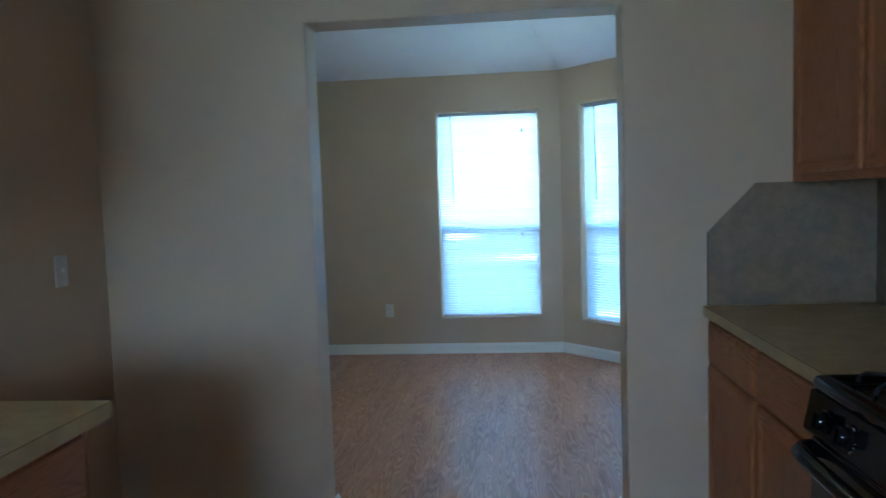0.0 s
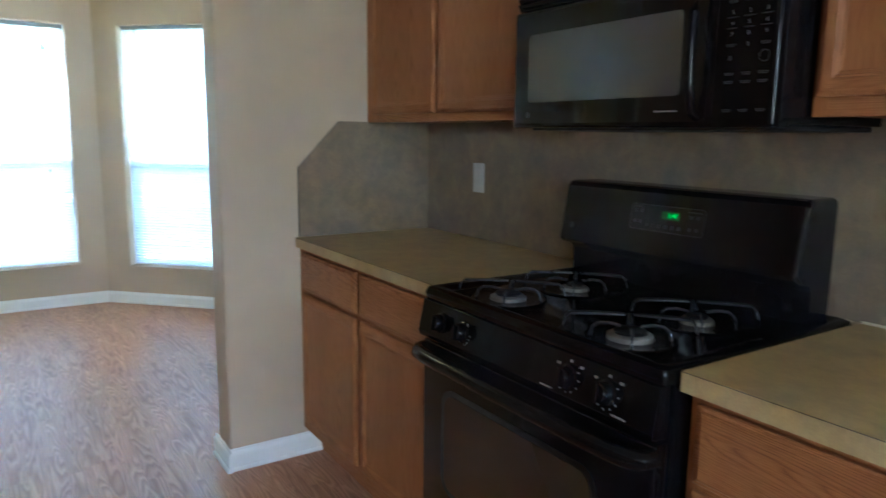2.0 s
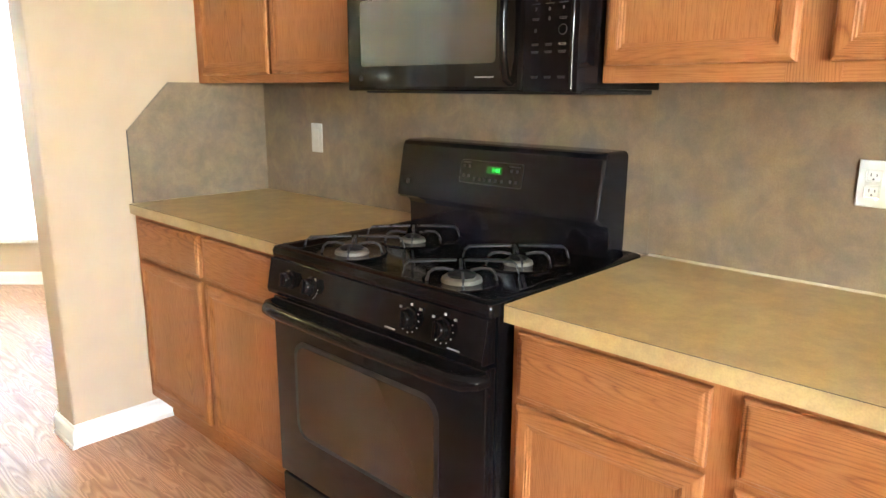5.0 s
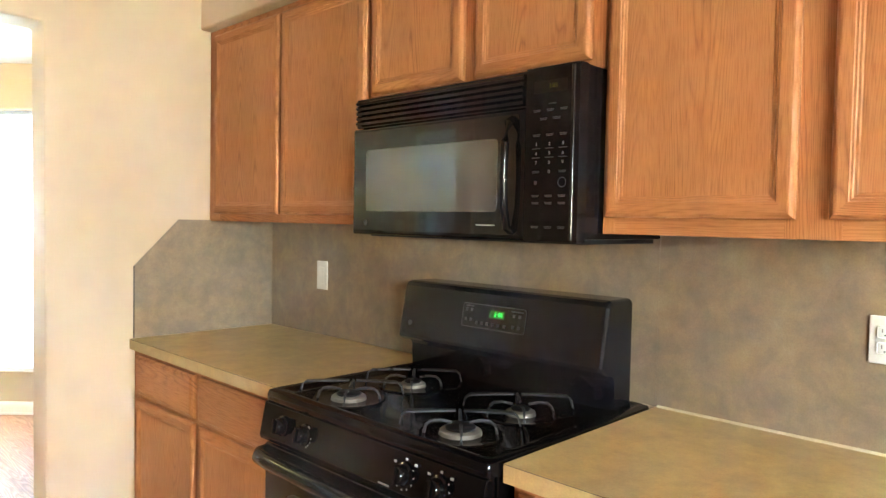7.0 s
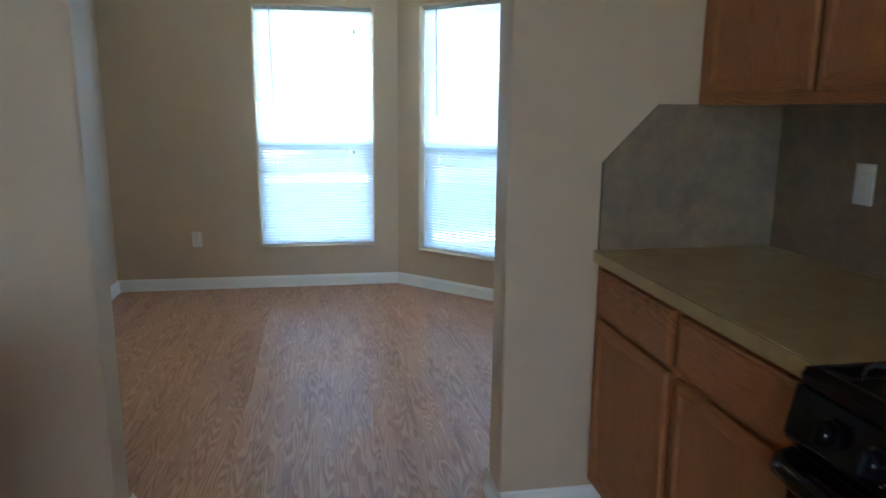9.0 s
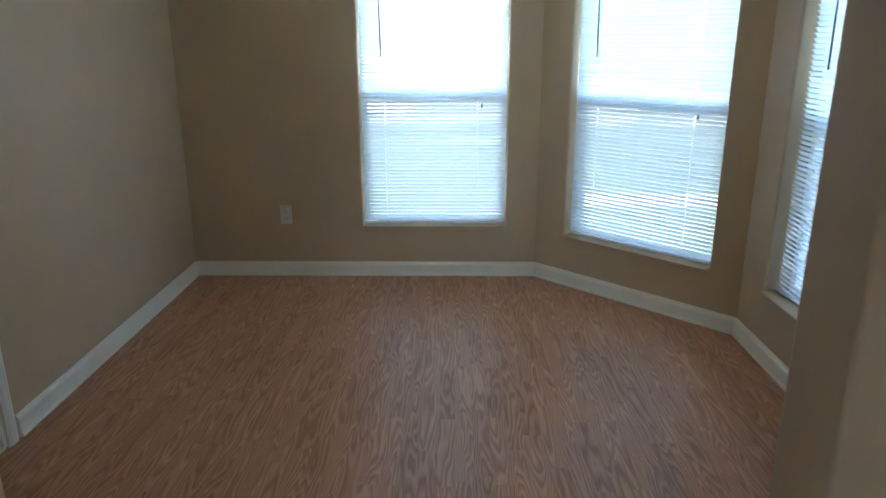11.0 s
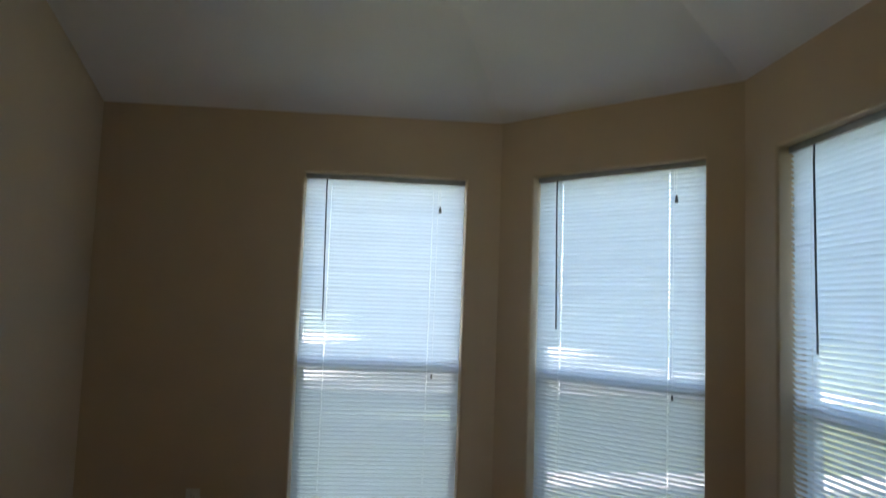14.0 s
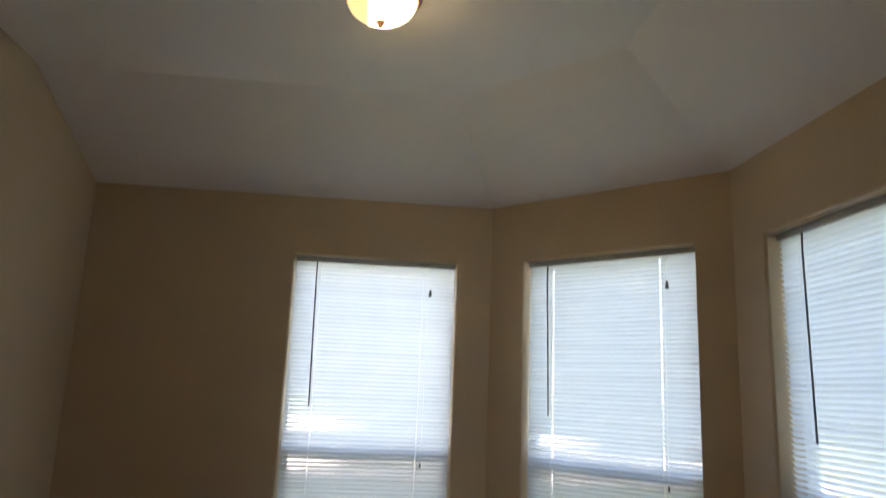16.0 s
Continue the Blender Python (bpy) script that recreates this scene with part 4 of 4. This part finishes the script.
wall_cabinet("short honey oak wall cabinet above the microwave", -1.033, 0.815, [(0.010, 0.388), (0.432, 0.780)], 1.7335, 2.134, GW, 1.757)
wall_cabinet("honey oak two-door wall cabinet beside the microwave", -1.850, 0.92, [(0.011, 0.406), (0.463, 0.868)], 1.362, 2.134, GW, 1.399)
turn = pose(XL, -2.99, 0, 0, 0, 180)
shift = Matrix.Translation((-0.075, 0, 0))
base_cabinet("base_cabinet", "honey oak base cabinet under the opposite worktop", 0, 1.77, [(0.05, 0.45), (0.49, 0.89), (0.93, 1.30), (1.34, 1.74)], GB, turn @ shift)
wall_cabinet("honey oak wall cabinet over the opposite worktop", 0, 1.5, [(0.05, 0.40), (0.44, 0.76), (0.80, 1.12), (1.16, 1.46)], 1.372, 2.134, GW, 1.392, pose(XL, -2.99, 0, 0, 0, 180))


# ---- worktops and splashbacks ----
def worktop(label, x_back, x_front, y0, y1):
    """Laminate worktop, 38 mm thick, with a square built-up front edge and its dark joint line."""
    t = thing("worktop", label, "countertop", "tan laminate worktops")
    part("slab", boxed(min(x_back, x_front), max(x_back, x_front), y1, y0, 0.877, 0.914, 0.0012, 1), m_laminate_lit, t)
    s = 1 if x_front > x_back else -1
    part("front_edge", boxed(min(x_front, x_front + s * 0.0016), max(x_front, x_front + s * 0.0016), y1 + 0.001, y0 - 0.001, 0.8765, 0.9118), m_laminate_lit, t)
    part("joint_line", boxed(min(x_front, x_front + s * 0.0008), max(x_front, x_front + s * 0.0008), y1 + 0.001, y0 - 0.001, 0.9119, 0.9131), m_joint, t, "thin dark laminate joint")
    return t


m_caulk = plain("cream_caulk", (0.62, 0.54, 0.36), 0.6)
m_joint = plain("dark_joint", (0.06, 0.045, 0.03), 0.6)
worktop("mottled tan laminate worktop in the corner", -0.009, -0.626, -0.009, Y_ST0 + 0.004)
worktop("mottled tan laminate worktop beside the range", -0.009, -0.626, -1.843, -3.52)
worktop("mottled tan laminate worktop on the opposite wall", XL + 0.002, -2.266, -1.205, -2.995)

sp = thing("splashback", "mottled tan laminate splashback behind range and worktop", "backsplash", "laminate splashbacks")
part("panel", boxed(-0.008, -0.001, -1.842, -0.0015, 0.9145, 1.371), m_laminate_shaded, sp)
part("panel", boxed(-0.008, -0.001, -3.52, -1.8425, 0.9145, 1.371), m_laminate_shaded, sp)
part("caulk_line", extrude_profile([(-0.0085, 0.9145), (-0.0140, 0.9145), (-0.0120, 0.9175), (-0.0085, 0.9195)], "y", -3.52, -1.848), m_caulk, sp, "thin pale caulk bead")
sp = thing("splashback", "clipped-corner tan laminate splashback on the end wall", "backsplash", "laminate splashbacks")
part("panel", extrude_profile([(-0.0085, 0.9145), (-0.608, 0.9145), (-0.608, 1.192), (-0.434, 1.371), (-0.0085, 1.371)], "y", -0.0085, -0.001), m_laminate_shaded, sp)
part("edge_strip", boxed(-0.6098, -0.6081, -0.0088, -0.001, 0.9145, 1.192), m_joint, sp, "thin dark cut edge")


# ---- gas range ----
def rounded_rect(y0, y1, z0, z1, r, n=5):
    pts = []
    for cy, cz, a0 in ((y1 - r, z1 - r, 0), (y0 + r, z1 - r, 90), (y0 + r, z0 + r, 180), (y1 - r, z0 + r, 270)):
        for i in range(n + 1):
            a_ = radians(a0 + 90 * i / n)
            pts.append((cy + r * math.cos(a_), cz + r * math.sin(a_)))
    return pts


def text_part(body, size, m, material, parent, name, label=""):
    cu = bpy.data.curves.new(name, "FONT")
    cu.body, cu.size, cu.align_x, cu.align_y, cu.extrude = body, size, "CENTER", "CENTER", 0.0002
    tmp = bpy.data.objects.new(name, cu)
    scene.collection.objects.link(tmp)
    me = bpy.data.meshes.new_from_object(tmp.evaluated_get(bpy.context.evaluated_depsgraph_get()))
    bpy.data.objects.remove(tmp)
    me.materials.clear()
    me.materials.append(material)
    ob = new(name, me)
    ob.parent = parent
    ob.matrix_local = m
    if label:
        ob["label"] = label
    return ob


def facing(x, y, z, lean=0):
    """A pose whose local x runs along -y, local y up, local z toward -x, for writing on fronts."""
    return Matrix.Translation((x, y, z)) @ Matrix(((0, 0, -1, 0), (-1, 0, 0, 0), (0, 1, 0, 0), (0, 0, 0, 1))) @ pose(0, 0, 0, lean, 0, 0)


def gas_range():
    y0, y1 = Y_ST0, Y_ST1
    yc, w = (y0 + y1) / 2, y0 - y1
    r = thing("gas_range", "black enamel gas range with four burners and oven", "stove")
    part("body", boxed(-0.630, -0.015, y1 + 0.004, y0 - 0.004, 0.03, 0.895, 0.004), m_black, r)
    for yy in (y0 - 0.06, y1 + 0.06):
        part("foot", lathe([(0.018, 0.0), (0.018, 0.01), (0.01, 0.012), (0.01, 0.031)], 12, center=(-0.55, yy, 0.0)), m_black_matt, r)
    # cooktop tray: raised rim, sunken floor
    bm = bmesh.new()
    rings = [((-0.662, -0.02), (y1, y0), 0.888), ((-0.664, -0.02), (y1 - 0.001, y0 + 0.001), 0.906), ((-0.660, -0.02), (y1 + 0.002, y0 - 0.002), 0.917), ((-0.648, -0.03), (y1 + 0.012, y0 - 0.012), 0.921),
             ((-0.630, -0.04), (y1 + 0.028, y0 - 0.028), 0.917), ((-0.612, -0.05), (y1 + 0.045, y0 - 0.045), 0.909)]
    prev = None
    for (xa, xb), (ya, yb), z in rings:
        ring = [bm.verts.new(v) for v in ((xa, ya, z), (xb, ya, z), (xb, yb, z), (xa, yb, z))]
        if prev:
            for k in range(4):
                bm.faces.new((prev[k], prev[(k + 1) % 4], ring[(k + 1) % 4], ring[k]))
        else:
            bm.faces.new(ring[::-1])
        prev = ring
    bm.faces.new(prev)
    bmesh.ops.bevel(bm, geom=[e for e in bm.edges if abs(e.verts[0].co.z - e.verts[1].co.z) > 0.002], offset=0.012, segments=3, profile=0.5, affect="EDGES")
    part("cooktop", bm, m_black, r, smooth=True)
    # control panel, sloped, with rounded ends
    prof = [(-0.640, 0.887), (-0.6665, 0.887), (-0.684, 0.800), (-0.680, 0.788), (-0.640, 0.786)]
    bm = extrude_profile(prof, "y", y1 + 0.002, y0 - 0.002)
    bmesh.ops.bevel(bm, geom=bm.edges[:], offset=0.0025, segments=2, profile=0.5, affect="EDGES")
    cp = part("control_panel", bm, m_black, r)
    lean = math.degrees(math.atan2(0.014, 0.082))
    for i, yy in enumerate((y0 - 0.106, y0 - 0.204, y1 + 0.222, y1 + 0.118)):
        kn = part("knob", lathe([(0.026, 0), (0.026, 0.003), (0.0215, 0.006), (0.0195, 0.022), (0.0165, 0.026), (0.0, 0.0265)], 24), m_black, r, smooth=True)
        grip = box(bmesh.new(), -0.0035, 0.0035, -0.019, 0.019, 0.0266, 0.032, 0.002)
        part("grip", grip, m_black, kn)
        kn.matrix_local = facing(-0.6775, yy, 0.842, -lean)
        mk = bmesh.new()
        if i > 0:
            for k in range(7 if i > 1 else 4):
                a_ = radians(-60 + k * 30 if i > 1 else 30 + k * 18)
                cx, cz = math.sin(a_) * 0.031, -math.cos(a_) * 0.031
                ss = 0.0013
                box(mk, cx - ss, cx + ss, cz - ss, cz + ss, 0.0, 0.0004)
            for a_, b_, c_ in ((-0.03, 0.022, 0.008), (0.004, 0.034, 0.006), (0.034, 0.028, 0.009)) if i > 1 else ((0.016, 0.022, 0.006),):
                box(mk, a_ - c_ / 2, a_ + c_ / 2, b_ - 0.0025, b_ + 0.0025, 0.0, 0.0004)
            if i > 1:
                ln = (-0.075, -0.04) if i == 2 else (0.02, 0.055)
                box(mk, ln[0], ln[1], -0.037, -0.034, 0.0, 0.0004)
            pm = part("dial_marks", mk, m_mark, r, "pale printed dial marks")
            pm.matrix_local = facing(-0.6792, yy, 0.842, -lean)
            pm["kind"] = "stuff"
    # oven door with window and full-width handle
    dz0, dz1 = 0.232, 0.776
    door = part("oven_door", boxed(-0.668, -0.632, y1 + 0.004, y0 - 0.004, dz0, dz1, 0.006, 3), m_black, r, smooth=True)
    wy0, wy1, wz0, wz1 = y1 + 0.152, y0 - 0.115, 0.388, 0.655
    ring_o = rounded_rect(wy0 - 0.014, wy1 + 0.014, wz0 - 0.014, wz1 + 0.014, 0.05)
    bm = extrude_profile(ring_o, "x", -0.6702, -0.6682)
    part("window_surround", bm, m_black_matt, door)
    bm = extrude_profile(rounded_rect(wy0, wy1, wz0, wz1, 0.04), "x", -0.6722, -0.6703)
    part("oven_window", bm, m_oven_window, door, "dark brown tinted oven glass")
    pts = [(-0.662, y0 - 0.012, 0.752), (-0.688, y0 - 0.016, 0.751), (-0.703, y0 - 0.035, 0.750), (-0.709, y0 - 0.09, 0.749), (-0.712, yc, 0.748), (-0.709, y1 + 0.09, 0.749), (-0.703, y1 + 0.035, 0.750), (-0.688, y1 + 0.016, 0.751), (-0.662, y1 + 0.012, 0.752)]
    hb = tube(pts, 0.0195, 14)
    part("handle", hb, m_guard, door, "satin black bar handle", True)
    part("storage_drawer", boxed(-0.664, -0.632, y1 + 0.006, y0 - 0.006, 0.045, 0.222, 0.006, 3), m_black, r, smooth=True)
    # backguard
    prof = [(-0.040, 0.90), (-0.115, 0.90), (-0.118, 0.985), (-0.130, 1.000), (-0.174, 1.008), (-0.184, 1.016), (-0.184, 1.026), (-0.156, 1.176), (-0.148, 1.188), (-0.134, 1.192), (-0.040, 1.192)]
    bm = extrude_profile(prof, "y", y1 + 0.050, y0 + 0.002)
    ends_ = [e for e in bm.edges if all(abs(v.co.z - 1.192) < 1e-4 or v.co.x < -0.14 for v in e.verts) and abs(e.verts[0].co.y - e.verts[1].co.y) < 1e-5]
    bmesh.ops.bevel(bm, geom=ends_, offset=0.016, segments=6, profile=0.5, affect="EDGES")
    part("backguard", bm, m_guard, r)
    tilt = -math.degrees(math.atan2(0.028, 0.15))

    def on_guard(yy, z, out=0.0012):
        x = -0.184 + (z - 1.026) * 0.028 / 0.15 - out
        return facing(x, yy, z, tilt)

    cz, cyy = 1.112, yc + 0.014
    pan = part("display_panel", extrude_profile(rounded_rect(-0.115, 0.115, -0.033, 0.033, 0.008), "z", 0, 0.0008), m_black_glass, r, "glossy black touch panel")
    pan.matrix_local = on_guard(cyy, cz)
    rim = bmesh.new()
    o, i_ = rounded_rect(-0.1165, 0.1165, -0.0345, 0.0345, 0.009), rounded_rect(-0.115, 0.115, -0.033, 0.033, 0.008)
    vo, vi = [rim.verts.new((*p, 0.001)) for p in o], [rim.verts.new((*p, 0.001)) for p in i_]
    for k in range(len(o)):
        rim.faces.new((vo[k], vo[(k + 1) % len(o)], vi[(k + 1) % len(o)], vi[k]))
    rm = part("panel_outline", rim, m_mark_dim, r, "thin grey printed outline")
    rm.matrix_local = on_guard(cyy, cz)
    win = part("clock_window", boxed(-0.028, 0.028, -0.011, 0.011, 0.0, 0.0004), m_clock_bg, r, "faint green clock window")
    win.matrix_local = on_guard(cyy - 0.013, cz + 0.010, 0.0024)
    text_part("1:41", 0.019, on_guard(cyy - 0.020, cz + 0.010, 0.0032), m_digits, r, "clock_digits", "glowing green clock digits")
    key = mesh_of("key", boxed(-0.0045, 0.0045, -0.0045, 0.0045, 0, 0.0004, 0.0), m_mark_dim)
    for ky, kz in [(-0.118, 0.018), (-0.095, 0.018), (-0.118, -0.014), (-0.095, -0.014), (-0.068, -0.022), (-0.045, -0.022), (-0.022, -0.022), (0.002, -0.022), (0.026, -0.022), (0.052, -0.022), (0.088, 0.014), (0.112, 0.014), (0.088, -0.020), (0.112, -0.020)]:
        k = new("key", key)
        k.parent = r
        k.matrix_local = on_guard(cyy - ky * 0.85, cz + kz * 0.88, 0.0026)
    for ky, kz, ww in ((-0.106, 0.030, 0.03), (0.100, 0.028, 0.04)):
        k = part("print", boxed(-ww / 2, ww / 2, -0.0016, 0.0016, 0, 0.0004), m_mark_dim, r)
        k.matrix_local = on_guard(cyy - ky * 0.85, cz + kz * 0.88, 0.0026)
    badge = part("badge", lathe([(0.009, 0), (0.009, 0.001), (0.0, 0.0012)], 20), m_mark_dim, r, "small round grey badge")
    badge.matrix_local = on_guard(y0 - 0.050, 1.062, 0.0006)
    # burners and grates
    for bx, by, rad in ((-0.540, y0 - 0.205, 0.045), (-0.315, y0 - 0.212, 0.036), (-0.540, y1 + 0.188, 0.047), (-0.315, y1 + 0.194, 0.036)):
        bowl = lathe([(0.098, 0.9095), (0.094, 0.9125), (0.082, 0.9105), (0.062, 0.9096), (0.0, 0.9096)], 40, center=(bx, by, 0))
        part("drip_ring", bowl, m_black, r, smooth=True)
        bn = part("burner", lathe([(rad + 0.002, 0.9097), (rad, 0.918), (rad - 0.005, 0.921), (rad - 0.012, 0.922), (0.0, 0.922)], 32, center=(bx, by, 0)), m_alu, r, "worn bare aluminium burner head", True)
        part("burner_cap", lathe([(rad - 0.013, 0.9222), (rad - 0.012, 0.926), (rad - 0.017, 0.929), (0.0, 0.930)], 32, center=(bx, by, 0)), m_black_matt, bn, "dull black burner cap", True)
        gr = bmesh.new()
        zt = 0.939
        # three wire legs that arch out and down, and the finger that runs back to the wings
        for dx, dy in ((-1, 0), (0, 1), (0, -1)):
            leg = [(0.020, zt - 0.004), (0.045, zt + 0.001), (0.066, zt - 0.001), (0.077, zt - 0.010), (0.081, zt - 0.022), (0.082, 0.911)]
            tube([(bx + dx * q, by + dy * q, z) for q, z in leg], 0.0034, 6, gr)
        tube([(bx + 0.020, by, zt - 0.004), (bx + 0.05, by, zt + 0.001), (bx + 0.088, by, zt), (bx + 0.096, by, zt - 0.010), (bx + 0.098, by, 0.911)], 0.0034, 6, gr)
        # flat wings with bent-down ends
        for dy in (-1, 1):
            path = [(0.010, zt + 0.001), (0.070, zt + 0.002), (0.124, zt + 0.001), (0.137, zt - 0.006), (0.142, 0.912)]
            prev = None
            for k, (q, z) in enumerate(path):
                cx = bx + 0.074 - 0.016 * q / 0.142
                hw = 0.0100 if k else 0.006
                n_ = (0.0, 0.004) if k < 3 else (-0.004 * dy, 0.002)
                ring = [gr.verts.new(v) for v in ((cx - hw, by + dy * q, z), (cx + hw, by + dy * q, z), (cx + hw, by + dy * q + n_[0], z + n_[1]), (cx - hw, by + dy * q + n_[0], z + n_[1]))]
                if prev:
                    for e in range(4):
                        gr.faces.new((prev[e], prev[(e + 1) % 4], ring[(e + 1) % 4], ring[e]))
                else:
                    gr.faces.new(ring)
                prev = ring
            gr.faces.new(prev[::-1])
        bmesh.ops.rotate(gr, cent=(bx, by, 0), matrix=Matrix.Rotation(radians(44), 3, "Z"), verts=gr.verts[:])
        part("grate", gr, m_grate, r, "dark grey enamelled pan grate", True)
    return r


def oven_window_material():
    m, nt, b = mat("tinted_oven_window")
    b.inputs["Base Color"].default_value = (0.035, 0.022, 0.012, 1)
    b.inputs["Roughness"].default_value = 0.08
    return m


m_oven_window = oven_window_material()
m_guard = plain("satin_black_enamel", (0.0045, 0.0045, 0.005), 0.15, wear=0.04, spec=0.22)
m_clock_bg = glow("clock_window_green", (0.02, 0.5, 0.06), 0.0012, (0.004, 0.016, 0.006))
gas_range()


# ---- over-the-range microwave ----
def microwave():
    y0, y1 = -1.070, -1.846
    z0, z1, xf = 1.342, 1.732, -0.366
    mw = thing("microwave", "black over-range microwave with a tinted door window", "microwave")
    part("body", boxed(xf, -0.010, y1 + 0.002, y0 - 0.002, z0 + 0.006, z1, 0.003), m_guard, mw)
    part("underside", boxed(xf + 0.02, -0.012, y1 + 0.02, y0 - 0.02, z0 - 0.006, z0 + 0.0055, 0.003), m_black_matt, mw, "black vented underside")
    # vent grille along the top
    gz0 = 1.648
    yg1 = y1 + 0.145
    grille = part("vent_grille", boxed(xf - 0.022, xf - 0.0005, yg1, y0 - 0.002, gz0, z1, 0.003), m_black, mw)
    sl = mesh_of("louvre", extrude_profile([(0, 0), (-0.012, -0.003), (-0.014, 0.004), (-0.010, 0.0085), (0, 0.0085)], "y", yg1 + 0.008, y0 - 0.014), m_black, False)
    for k in range(5):
        s = new("louvre", sl)
        s.parent = grille
        s.location = (xf - 0.0225, 0, gz0 + 0.010 + k * 0.0142)
    # door
    door = part("door", boxed(xf - 0.032, xf - 0.0006, yg1, y0, z0, gz0 - 0.003, 0.006, 3), m_black, mw, smooth=True)
    gl = extrude_profile(rounded_rect(yg1 + 0.018, y0 - 0.010, z0 + 0.012, gz0 - 0.014, 0.006), "x", xf - 0.0334, xf - 0.0322)
    part("door_glass", gl, m_black_glass, door, "glossy black door glass")
    gl = extrude_profile(rounded_rect(yg1 + 0.080, y0 - 0.062, z0 + 0.066, gz0 - 0.066, 0.012), "x", xf - 0.0342, xf - 0.0335)
    part("door_window", gl, m_mw_window, door, "grey tinted mesh window")
    yh = yg1 + 0.036
    pts = [(xf - 0.032, yh, z0 + 0.022), (xf - 0.050, yh, z0 + 0.030), (xf - 0.062, yh, z0 + 0.075), (xf - 0.066, yh, z0 + 0.15), (xf - 0.062, yh, z0 + 0.225), (xf - 0.050, yh, z0 + 0.272), (xf - 0.032, yh, z0 + 0.28)]
    part("handle", tube(pts, 0.0105, 12), m_black, door, "glossy black bowed handle", True)
    # control panel with a rounded outer edge
    prof = [(xf - 0.0006, y1), (xf - 0.020, y1), (xf - 0.028, y1 + 0.003), (xf - 0.032, y1 + 0.010), (xf - 0.033, y1 + 0.020), (xf - 0.033, yg1 - 0.001), (xf - 0.0006, yg1 - 0.001)]
    cp = part("control_panel", extrude_profile(prof, "z", z0, z1), m_black, mw, smooth=True)
    part("panel_edge", tube([(xf - 0.031, y1 + 0.017, z0 + 0.006), (xf - 0.031, y1 + 0.017, z1 - 0.006)], 0.0055, 12), m_edge, cp, "glossy black rounded edge", True)
    yc = (yg1 + y1) / 2 + 0.004
    dsp = part("display", boxed(-0.045, 0.045, -0.014, 0.014, 0, 0.0006), m_black_glass, cp, "dark clock display")
    dsp.matrix_local = facing(xf - 0.0334, yc, z1 - 0.045)
    text_part("141", 0.018, facing(xf - 0.0346, yc - 0.008, z1 - 0.045), m_digits_dim, cp, "display_digits", "dim amber clock digits")
    row = mesh_of("key", box(boxed(-0.010, 0.010, 0.0006, 0.0024, 0, 0.0004), -0.0085, 0.0085, -0.0024, -0.0006, 0, 0.0004), m_mark_dim2)
    small = mesh_of("key", boxed(-0.0032, 0.0032, -0.004, 0.004, 0, 0.0004), m_mark_dim2)
    bar = mesh_of("key", boxed(-0.011, 0.011, -0.0008, 0.0008, 0, 0.0004), m_mark_dim2)

    def key(me, yy, z):
        k = new("key", me)
        k.parent = cp
        k.matrix_local = facing(xf - 0.0335, yc - yy, z)

    C = (-0.036, 0.0, 0.036)
    key(bar, 0.006, z1 - 0.083)
    for c in C:
        key(row, c, z1 - 0.097)
    for c in (-0.018, 0.018):
        key(row, c, z1 - 0.116)
    for k in range(5):
        for c in C:
            z = z1 - 0.152 - k * 0.0205
            if k in (1, 2, 3) or (k == 4 and c == 0.0):
                text_part(str(k * 3 - 2 + C.index(c)) if k < 4 else "0", 0.0105, facing(xf - 0.0335, yc - c, z), m_mark_digit, cp, "key_digit")
            else:
                key(row, c, z)
            if k in (1, 2):
                key(bar, c, z - 0.009)
    key(small, C[0], z1 - 0.258)
    stop = part("stop_key", tube([(0.0105 * math.cos(k * math.pi / 10), 0.0105 * math.sin(k * math.pi / 10), 0.0002) for k in range(21)], 0.0006, 4), m_mark_dim2, cp, "round grey stop key outline")
    stop.matrix_local = facing(xf - 0.0335, yc - C[2], z1 - 0.258)
    for z in (z1 - 0.288, z1 - 0.304, z1 - 0.358):
        for c in C:
            key(row, c, z)
    b = part("badge", lathe([(0.008, 0), (0.008, 0.0006)], 20), m_mark_dim2, door, "small round grey badge")
    b.matrix_local = facing(xf - 0.0336, y0 - 0.062, z0 + 0.034)
    b = part("print", boxed(-0.030, 0.030, -0.0014, 0.0014, 0, 0.0004), m_mark, door, "small pale printed line")
    b.matrix_local = facing(xf - 0.0336, yg1 + 0.115, z0 + 0.034)
    return mw


def mw_window_material():
    m, nt, b = mat("tinted_mesh_window")
    b.inputs["Base Color"].default_value = (0.045, 0.046, 0.044, 1)
    b.inputs["Roughness"].default_value = 0.04
    b.inputs["IOR"].default_value = 1.9
    return m


m_mw_window = mw_window_material()
m_edge = plain("glossy_black_edge", (0.005, 0.005, 0.0055), 0.12, spec=0.3)
m_mark_digit = plain("pale_key_print", (0.2, 0.2, 0.2), 0.6)
m_mark_dim2 = plain("grey_key_print", (0.065, 0.065, 0.065), 0.6)
microwave()
